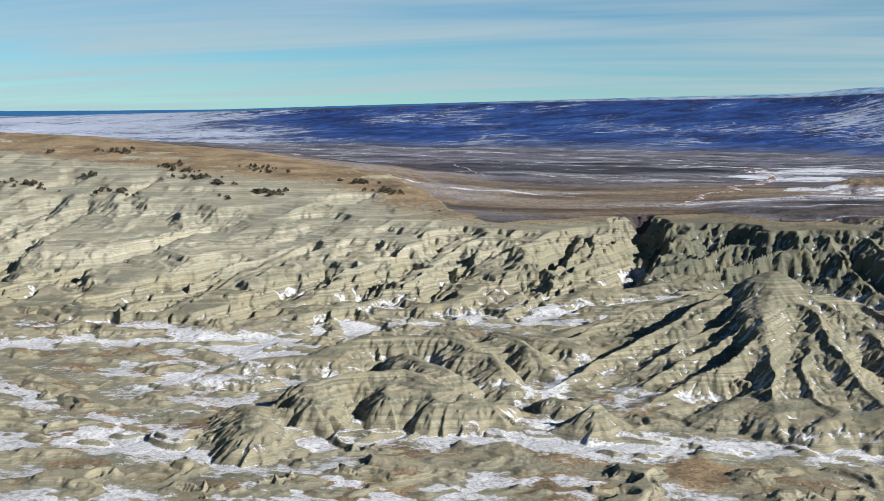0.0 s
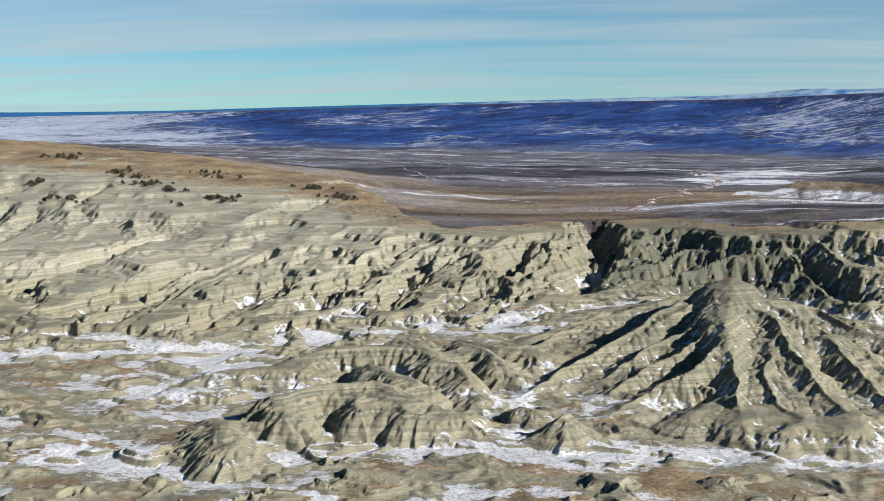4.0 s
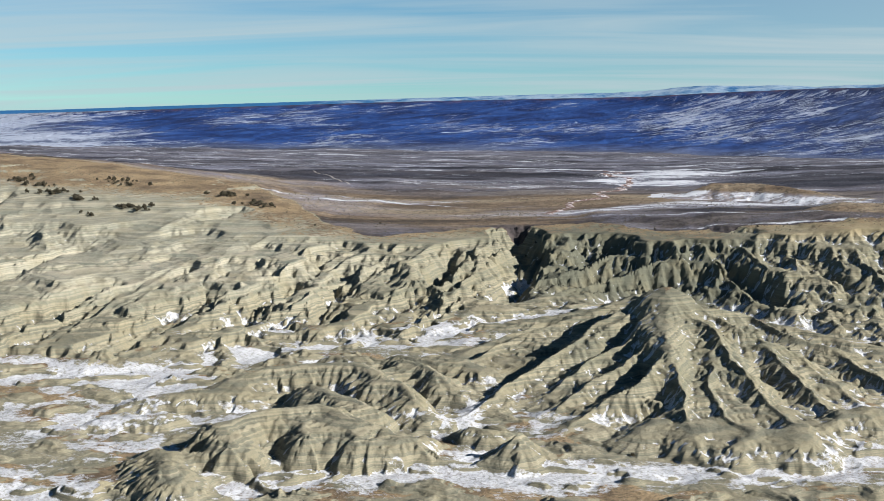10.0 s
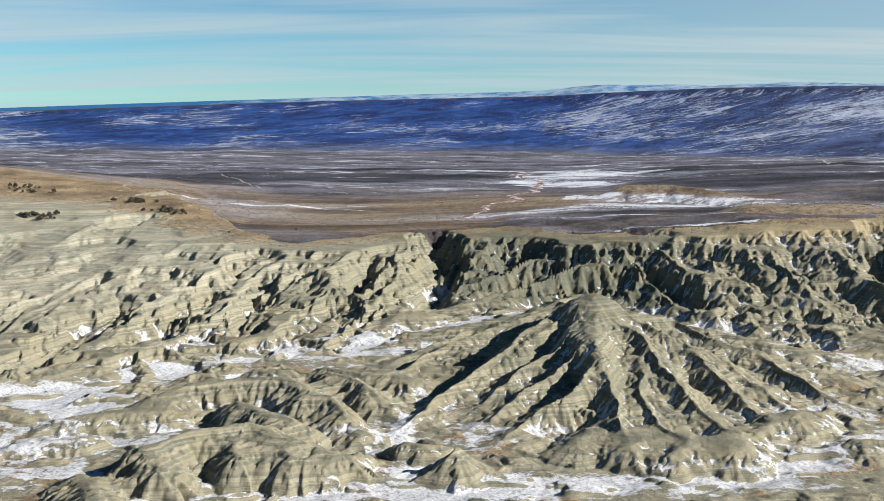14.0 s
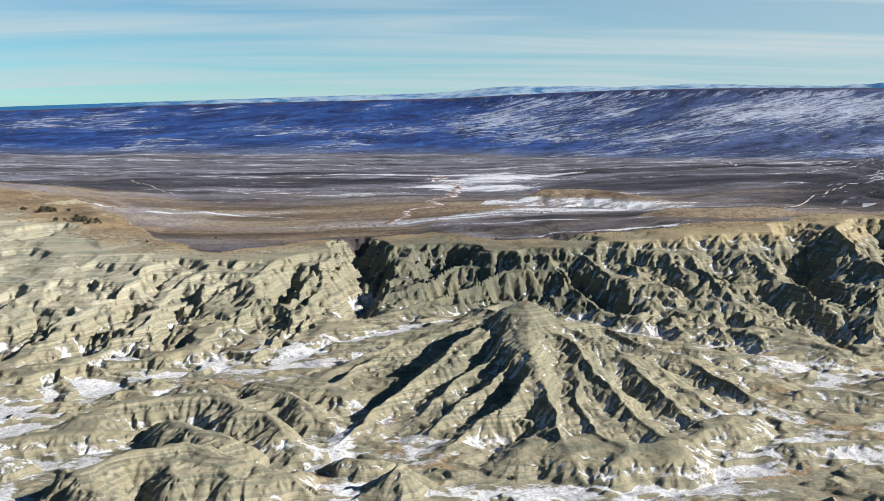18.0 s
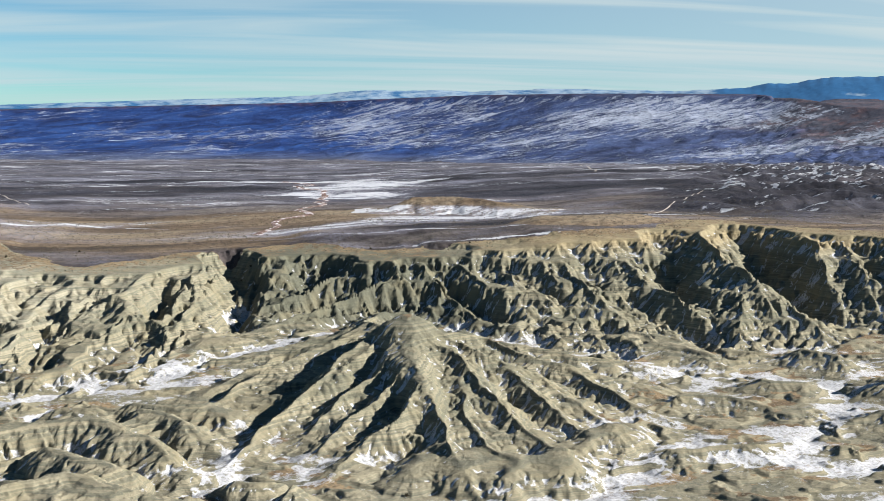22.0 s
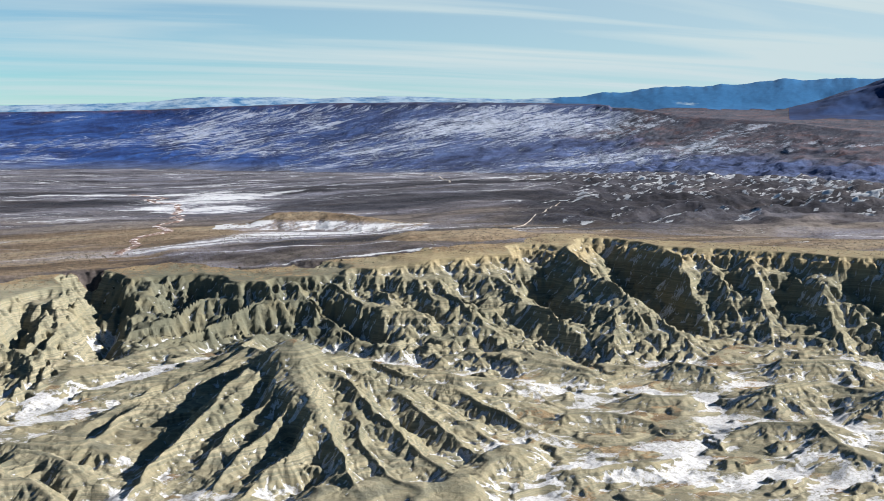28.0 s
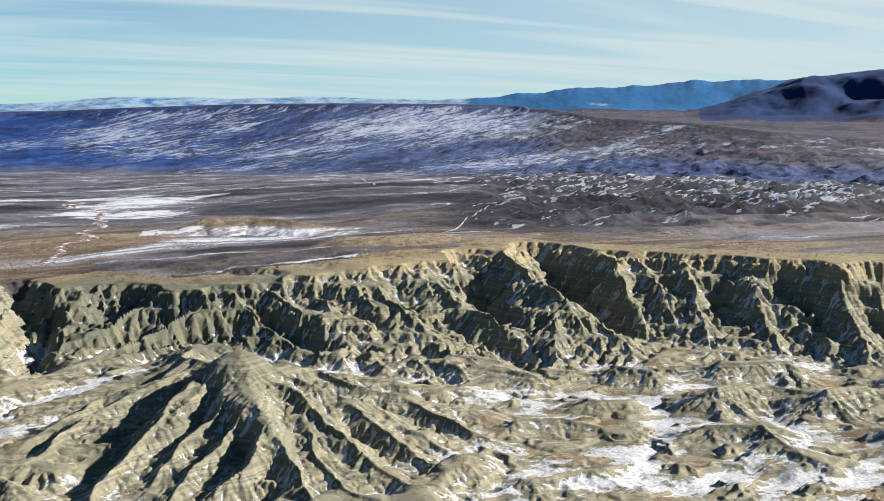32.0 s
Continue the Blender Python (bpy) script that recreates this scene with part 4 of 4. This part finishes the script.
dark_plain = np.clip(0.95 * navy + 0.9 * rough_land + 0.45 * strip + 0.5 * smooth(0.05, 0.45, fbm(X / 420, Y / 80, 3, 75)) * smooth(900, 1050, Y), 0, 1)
# lilac grey takes over from tan beyond y = 900
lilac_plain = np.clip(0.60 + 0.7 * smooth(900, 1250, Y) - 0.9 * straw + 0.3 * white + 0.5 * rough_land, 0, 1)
shade_far = np.clip(-NORMAL[..., 0], -1, 1)
snow_mesa = 0.34 + 0.30 * smooth(19, 30, -TH_) + 0.12 * np.exp(-((TH_ - 15) / 10) ** 2) * smooth(0.05, 0.5, m_) + 0.32 * shade_far + 0.22 * fbm(X / 420, Y / 260, 3, 330) - 0.04 * smooth(24, 28, TH_) - 0.5 * smooth(0.968, 0.985, m_) * (TH_ > -20)
red_mesa = smooth(24.0, 28, TH_ + 3 * fbm(X / 150, Y / 150, 3, 76)) * smooth(0.30, 0.6, m_ + 0.2 * fbm(X / 200, Y / 200, 3, 331)) + 0.7 * smooth(0.968, 0.985, m_)
snow_mtn = np.interp(TH_, [22.5, 24.5], [0.46, -0.30]) * smooth(-24, -4, TH_) + 0.13 + 0.10 * fbm(TH_ / 1.3, R_ / 300, 3, 77) + 0.75 * np.exp(-((TH_ - 29.5) / 0.9) ** 4) * np.exp(-((Z - 155) / 12) ** 2) + 0.6 * np.exp(-((TH_ - 33.4) / 0.6) ** 4) * np.exp(-((Z - 165) / 8) ** 2)
zone = np.zeros(X.shape + (4,), np.float32)
zone[..., 3] = 1
for k, (a, b, c, d) in enumerate(((snow_near, snow_plain, snow_mesa, snow_mtn), (turf_near, lilac_plain, np.maximum(np.maximum(1 - smooth(0.0, 0.30, m_), smooth(40, 120, R_ - RC_) * (1 - 0.75 * smooth(26, 29, TH_))), np.maximum(smooth(15, 27, -TH_ - 8 * m_), 0.55 * smooth(4, 20, TH_))), 0 * X), (cream_or_shade, dark_plain, red_mesa, 0 * X))):
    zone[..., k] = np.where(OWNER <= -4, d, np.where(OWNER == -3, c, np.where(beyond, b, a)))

zone[..., 2] = np.where(OWNER == -5, 1, zone[..., 2])
zone[..., 0] = np.where(OWNER == -5, -0.42 + 0.3 * shade_far, zone[..., 0])
zone[..., 0] = np.where((OWNER >= 0) & beyond, 0.05 + 0.55 * (1 - smooth(43, 47, Z)) * (NORMAL[..., 1] < 0), zone[..., 0])
for k in (1, 2):
    zone[..., k] = np.where((OWNER >= 0) & beyond, 0, zone[..., k])

# ---- cut the sheet into the ground and its landforms ----
NR, NT = X.shape
cell_owner = OWNER[:-1, :-1].copy()
cell_part = PART[:-1, :-1].copy()
cell_mid = beyond[:-1, :-1]
corner = (np.arange(NR - 1)[:, None] * NT + np.arange(NT - 1)[None, :])


def piece(name, mask, mat, parent=None):
    q = corner[mask]
    idx = np.stack([q, q + 1, q + NT + 1, q + NT], 1)
    used, inv = np.unique(idx, return_inverse=True)
    inv = inv.reshape(-1, 4).astype(np.int32)
    me = bpy.data.meshes.new(name)
    me.vertices.add(len(used))
    me.vertices.foreach_set("co", P.reshape(-1, 3)[used].astype(np.float32).ravel())
    me.loops.add(inv.size)
    me.loops.foreach_set("vertex_index", inv.ravel())
    me.polygons.add(len(inv))
    me.polygons.foreach_set("loop_start", np.arange(0, inv.size, 4, dtype=np.int32))
    me.update(calc_edges=True)
    me.polygons.foreach_set("use_smooth", np.ones(len(inv), bool))
    at = me.attributes.new("zone", "FLOAT_COLOR", "POINT")
    at.data.foreach_set("color", zone.reshape(-1, 4)[used].ravel())
    me.normals_split_custom_set_from_vertices(NORMAL.reshape(-1, 3)[used].astype(np.float32))
    me.materials.append(mat)
    ob = new(name, me)
    ob.parent = parent
    return ob



def joined(key):
    """Labels the connected patches of equal key over the cells of the sheet."""
    step = np.ones(key.shape, bool)
    step[:, 1:] = key[:, 1:] != key[:, :-1]
    run = np.cumsum(step.ravel()).reshape(key.shape) - 1
    meet = key[1:] == key[:-1]
    pairs = np.unique(np.stack([run[:-1][meet], run[1:][meet]], 1), axis=0)
    up = list(range(int(run.max()) + 1))

    def find(a):
        while up[a] != a:
            up[a] = up[up[a]]
            a = up[a]
        return a
    for a, b in pairs.tolist():
        a, b = find(a), find(b)
        if a != b:
            up[max(a, b)] = min(a, b)
    return np.array([find(a) for a in range(len(up))])[run]


key = np.where(cell_owner >= 0, cell_part + 10, np.where((cell_owner == -2) & ~cell_mid, np.where(cell_part >= 0, cell_part + 10, 5), np.where(cell_owner < -2, cell_owner, np.where(cell_mid, 1, 2))))
patch = joined(key)
size = np.bincount(patch.ravel())[patch]
small = (size < 160) & (key >= 5)
key = np.where(small, np.where(cell_mid, 1, 2), key)      # crumbs belong to the ground
patch = joined(key)


def pieces(name, k, mat, parent, first=None):
    """Each connected patch of one landform as a part of its own."""
    mask = key == k
    ids, counts = np.unique(patch[mask], return_counts=True)
    for i in ids[np.argsort(-counts)]:
        piece(name, mask & (patch == i), mat, parent)


tagged(piece("ground", key == 2, CLAY), "snow-patched clay valley floor between the badlands", "ground", kind="structure")
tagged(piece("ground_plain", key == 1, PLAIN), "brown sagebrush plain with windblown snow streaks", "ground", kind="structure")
ids, counts = np.unique(patch[key == 5], return_counts=True)
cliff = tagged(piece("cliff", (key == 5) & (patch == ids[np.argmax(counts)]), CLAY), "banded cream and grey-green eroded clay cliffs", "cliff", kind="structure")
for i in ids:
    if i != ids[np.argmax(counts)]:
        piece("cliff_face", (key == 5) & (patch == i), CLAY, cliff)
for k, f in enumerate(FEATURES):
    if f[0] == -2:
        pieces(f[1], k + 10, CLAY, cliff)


def split(name, label, category, parts, mat):
    """A far landform as one thing with its parts."""
    root = tagged(new(name), label, category)
    for part_name, mask in parts:
        if mask.any():
            piece(part_name, mask, mat, root)


cm, cth, cr, crc = m_[:-1, :-1], TH_[:-1, :-1], R_[:-1, :-1], RC_[:-1, :-1]
far_m = cell_owner == -3
split("mesa", "long mesa slope with dark blue haze in its colour, streaked with windblown snow", "mesa", (
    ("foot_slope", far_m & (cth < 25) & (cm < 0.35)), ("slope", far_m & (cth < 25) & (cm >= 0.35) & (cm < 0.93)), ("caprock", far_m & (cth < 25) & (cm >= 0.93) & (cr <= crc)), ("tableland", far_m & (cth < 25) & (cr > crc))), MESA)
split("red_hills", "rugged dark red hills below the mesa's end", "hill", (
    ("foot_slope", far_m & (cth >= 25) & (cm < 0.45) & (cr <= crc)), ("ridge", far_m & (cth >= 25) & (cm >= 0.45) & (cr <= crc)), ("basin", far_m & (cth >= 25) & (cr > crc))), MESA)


def spans(name, mask, cuts):
    """One part for each stretch of a range between its saddles."""
    ends = [-99] + cuts + [99]
    return [(name, mask & (cth >= a) & (cth < b)) for a, b in zip(ends[:-1], ends[1:])]


hills = cell_owner == -4
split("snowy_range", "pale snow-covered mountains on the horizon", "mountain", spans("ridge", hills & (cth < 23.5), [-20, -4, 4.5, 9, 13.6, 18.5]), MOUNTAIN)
split("blue_range", "mountains on the horizon with hazy blue painted into their colour", "mountain", spans("ridge", hills & (cth >= 23.5), [26.2, 29, 31.5, 34, 39]), MOUNTAIN)
split("dark_range", "flat-topped mountain with dark blue haze in its colour and snow streaks", "mountain", (("slope", (cell_owner == -5) & (cr < 3900)), ("plateau", (cell_owner == -5) & (cr >= 3900))), MOUNTAIN)
for i, (name, label, category, group) in enumerate(THINGS):
    mine = [(k, f) for k, f in enumerate(FEATURES) if f[0] == i and (key == k + 10).any()]
    root = tagged(new(name), label, category, group) if mine else None
    for k, f in mine:
        if root:
            pieces(f[1], k + 10, PLAIN if f[2][:, 1].mean() > 720 else CLAY, root)


# ---- things on the land ----


def ground_z(x, y):
    """Height of the sheet at one place."""
    r, th = math.hypot(x, y), math.atan2(x, y)
    j = int(np.clip(np.searchsorted(rings, r) - 1, 0, NR - 2))
    i = int(np.clip(np.searchsorted(TH[0], th) - 1, 0, NT - 2))
    p, q = (r - rings[j]) / (rings[j + 1] - rings[j]), (th - TH[0, i]) / (TH[0, i + 1] - TH[0, i])
    return float(Z[j, i] * (1 - p) * (1 - q) + Z[j + 1, i] * p * (1 - q) + Z[j, i + 1] * (1 - p) * q + Z[j + 1, i + 1] * p * q)


def plain_colour(name, stops, scale, rough=0.9):
    m, nt, b = material(name)
    k = Net(nt)
    k.put(b.inputs["Base Color"], k.ramp(k.noise(k.place(), scale, 6, 0.7), *stops))
    b.inputs["Roughness"].default_value = rough
    return m


JUNIPER = plain_colour("juniper_foliage", ((0.35, (0.022, 0.020, 0.014)), (0.65, (0.055, 0.048, 0.030))), 1.5)
BARK = plain_colour("juniper_bark", ((0.35, (0.08, 0.06, 0.045)), (0.65, (0.16, 0.12, 0.09))), 3.0)
TRACK = plain_colour("pale_track_dirt", ((0.40, (0.15, 0.125, 0.10)), (0.60, (0.30, 0.275, 0.25))), 0.08)
CREEK = plain_colour("creek_willow_scrub", ((0.40, (0.06, 0.04, 0.035)), (0.52, (0.16, 0.10, 0.08)), (0.60, (0.60, 0.60, 0.62))), 0.16)
SAGE = plain_colour("sagebrush", ((0.35, (0.045, 0.042, 0.03)), (0.65, (0.10, 0.09, 0.065))), 1.0)


def mesh(name, verts, faces, mat):
    me = bpy.data.meshes.new(name)
    me.from_pydata([tuple(v) for v in verts], [], faces)
    me.materials.append(mat)
    return me


def crown(seed):
    """Uneven juniper crown of many small clumps, about one metre across before scaling."""
    r = random.Random(seed)
    verts, faces = [], []
    for _ in range(46):
        a, e, d = r.uniform(0, 6.28), r.uniform(-0.2, 1.4), r.uniform(0.15, 0.5)
        c = Vector((math.cos(a) * math.cos(e) * d, math.sin(a) * math.cos(e) * d, 0.32 + math.sin(e) * d * 1.1))
        s = r.uniform(0.07, 0.16)
        n = len(verts)
        turn = Euler((r.uniform(0, 6), r.uniform(0, 6), r.uniform(0, 6))).to_matrix()
        for v in ((1, 0, 0), (-1, 0.2, 0), (0, 1, 0.1), (0.1, -1, 0), (0, 0, 1), (0, 0.1, -1)):
            verts.append(c + turn @ (Vector(v) * s * r.uniform(0.7, 1.3)))
        faces += [(n + a_, n + b_, n + c_) for a_, b_, c_ in ((0, 2, 4), (2, 1, 4), (1, 3, 4), (3, 0, 4), (2, 0, 5), (1, 2, 5), (3, 1, 5), (0, 3, 5))]
    return mesh("crown", verts, faces, JUNIPER)


def trunk(seed):
    r = random.Random(seed)
    verts, faces = [], []
    for k in range(4):
        h, w = k * 0.13 - 0.06, 0.05 * (1 - 0.2 * k)
        ox, oy = r.uniform(-0.02, 0.02) * k, r.uniform(-0.02, 0.02) * k
        verts += [(ox + w * math.cos(a * 1.047), oy + w * math.sin(a * 1.047), h) for a in range(6)]
    for k in range(3):
        faces += [(k * 6 + a, k * 6 + (a + 1) % 6, k * 6 + 6 + (a + 1) % 6, k * 6 + 6 + a) for a in range(6)]
    return mesh("trunk", verts, faces, BARK)


def juniper(seed):
    root = tagged(new("juniper_shrub"), "dark juniper shrub on a pale clay slope", "shrub", "junipers on the slope")
    part = new("trunk", trunk(seed))
    part.parent = root
    part = new("crown", crown(seed))
    part.parent = root
    return root


shrubs = [juniper(k) for k in range(5)]
grove = random.Random(4)
# stands of junipers: x, y, spread along x and y, how many
STANDS = ((-482, 722, 24, 7, 26), (-398, 716, 20, 7, 18), (-560, 874, 6, 4, 4), (-460, 774, 8, 6, 7), (-505, 888, 24, 7, 18), (-425, 836, 12, 8, 13), (-398, 812, 14, 7, 14),
          (-372, 786, 16, 8, 16), (-342, 762, 14, 6, 12), (-345, 840, 24, 10, 18), (-287, 743, 8, 4, 7), (-250, 821, 16, 8, 14), (-215, 784, 18, 8, 14), (-300, 750, 14, 5, 9), (-317, 723, 8, 5, 5))
first = {}
for x0, y0, sx, sy, count in STANDS:
    for _ in range(count):
        x, y = grove.gauss(x0, sx * 0.5), grove.gauss(y0, sy * 0.5)
        k, s = grove.randrange(5), grove.choice((1.8, 2.4, 3.0, 3.6, 4.2))
        m = Matrix.Translation((x, y, ground_z(x, y) - 0.05)) @ Matrix.Rotation(grove.uniform(0, 6.28), 4, "Z")
        if k in first:
            ob = copy_thing(shrubs[k], m)
        else:
            ob = first[k] = shrubs[k]
            ob.matrix_basis = m
        ob.scale = (s * grove.uniform(0.9, 1.25), s * grove.uniform(0.9, 1.25), s)
for k in range(5):
    if k not in first:
        x, y = -480 + 9 * k, 722
        shrubs[k].matrix_basis = Matrix.Translation((x, y, ground_z(x, y)))
        shrubs[k].scale = (2, 2, 2)
# one low bush at the foot of the butte and a few at the rim
for x, y, s in ((33, 352, 1.5), (-60, 322, 1.1), (-38, 700, 1.6), (-20, 705, 1.4), (-14, 712, 1.7), (60, 705, 1.4), (120, 690, 1.5), (-120, 740, 1.6), (-160, 720, 1.7)):
    ob = copy_thing(shrubs[0], Matrix.Translation((x, y, ground_z(x, y) - 0.05)))
    ob.scale = (s, s, s)


def ribbon(name, points, width, mat, label, category, lift=0.25, sway=0.0):
    """A worn strip that follows the ground."""
    line = []
    for (ax, ay), (bx, by) in zip(points[:-1], points[1:]):
        n = max(2, int(math.hypot(bx - ax, by - ay) / 6))
        line += [(ax + (bx - ax) * k / n, ay + (by - ay) * k / n) for k in range(n)]
    line.append(points[-1])
    if sway:
        line = [(x + sway * noise.noise((x * 0.02, y * 0.02, 3)), y + sway * 0.4 * noise.noise((x * 0.02, y * 0.02, 9))) for x, y in line]
    verts, faces = [], []
    for k, (x, y) in enumerate(line):
        a, b = line[max(0, k - 1)], line[min(len(line) - 1, k + 1)]
        dx, dy = b[0] - a[0], b[1] - a[1]
        n = math.hypot(dx, dy) or 1
        w = width * (0.7 + 0.6 * abs(noise.noise((x * 0.05, y * 0.05, 1))))
        for side in (-0.5, -0.17, 0.17, 0.5):
            px, py = x - dy / n * side * w, y + dx / n * side * w
            verts.append((px, py, ground_z(px, py) + (lift if abs(side) < 0.3 else -0.1)))
    for k in range(len(line) - 1):
        faces += [(k * 4 + q, k * 4 + q + 1, k * 4 + q + 5, k * 4 + q + 4) for q in range(3)]
    return tagged(new(name, mesh(name, verts, faces, mat)), label, category)


ribbon("dirt_track", [(-285, 1235), (-245, 1130), (-198, 1012)], 3, TRACK, "pale dirt track across the brown plain", "track")
ribbon("dirt_track", [(272, 790), (330, 880), (384, 963), (420, 1020)], 1.6, TRACK, "thin pale dirt track on the dark plain", "track")
ribbon("dirt_track", [(389, 1291), (450, 1480), (521, 1803)], 4, TRACK, "pale dirt track climbing the mesa foot", "track")
ribbon("creek", [(-8, 790), (4, 850), (22, 909), (48, 1000), (58, 1128), (40, 1302), (30, 1400)], 9, CREEK, "winding creek bed with bare willow scrub and ice", "creek", 0.3, 30)


def scrub(count):
    """Low sage all over the rim country, far too much to count."""
    r = np.random.default_rng(5)
    n = count * 4
    x, y = r.uniform(-420, 460, n), r.uniform(560, 900, n)
    top = np.interp(x, SCARP[:, 0], SCARP[:, 2]) + 12
    keep = (y > top) & (np.abs(np.degrees(np.arctan2(x, y))) < 37) & (r.uniform(0, 1, n) < 0.25 + 0.9 * np.clip(fbm(x / 60, y / 40, 3, 90), 0, 1))
    x, y = x[keep][:count], y[keep][:count]
    s, turn = r.uniform(0.22, 0.6, len(x)), r.uniform(0, 6.28, len(x))
    base = np.array([(1, 0, 0), (0, 1, 0), (-1, 0, 0), (0, -1, 0), (0.1, 0.1, 1.0)])
    verts, faces = [], []
    for k in range(len(x)):
        z0, c, d = ground_z(x[k], y[k]) - 0.05, math.cos(turn[k]), math.sin(turn[k])
        m = len(verts)
        for vx, vy, vz in base:
            verts.append((x[k] + s[k] * (vx * c - vy * d), y[k] + s[k] * (vx * d + vy * c), z0 + s[k] * vz))
        faces += [(m, m + 1, m + 4), (m + 1, m + 2, m + 4), (m + 2, m + 3, m + 4), (m + 3, m, m + 4)]
    return tagged(new("sagebrush", mesh("sagebrush", verts, faces, SAGE)), "low dark sagebrush scattered over the rim", "sagebrush", kind="stuff")


scrub(9000)
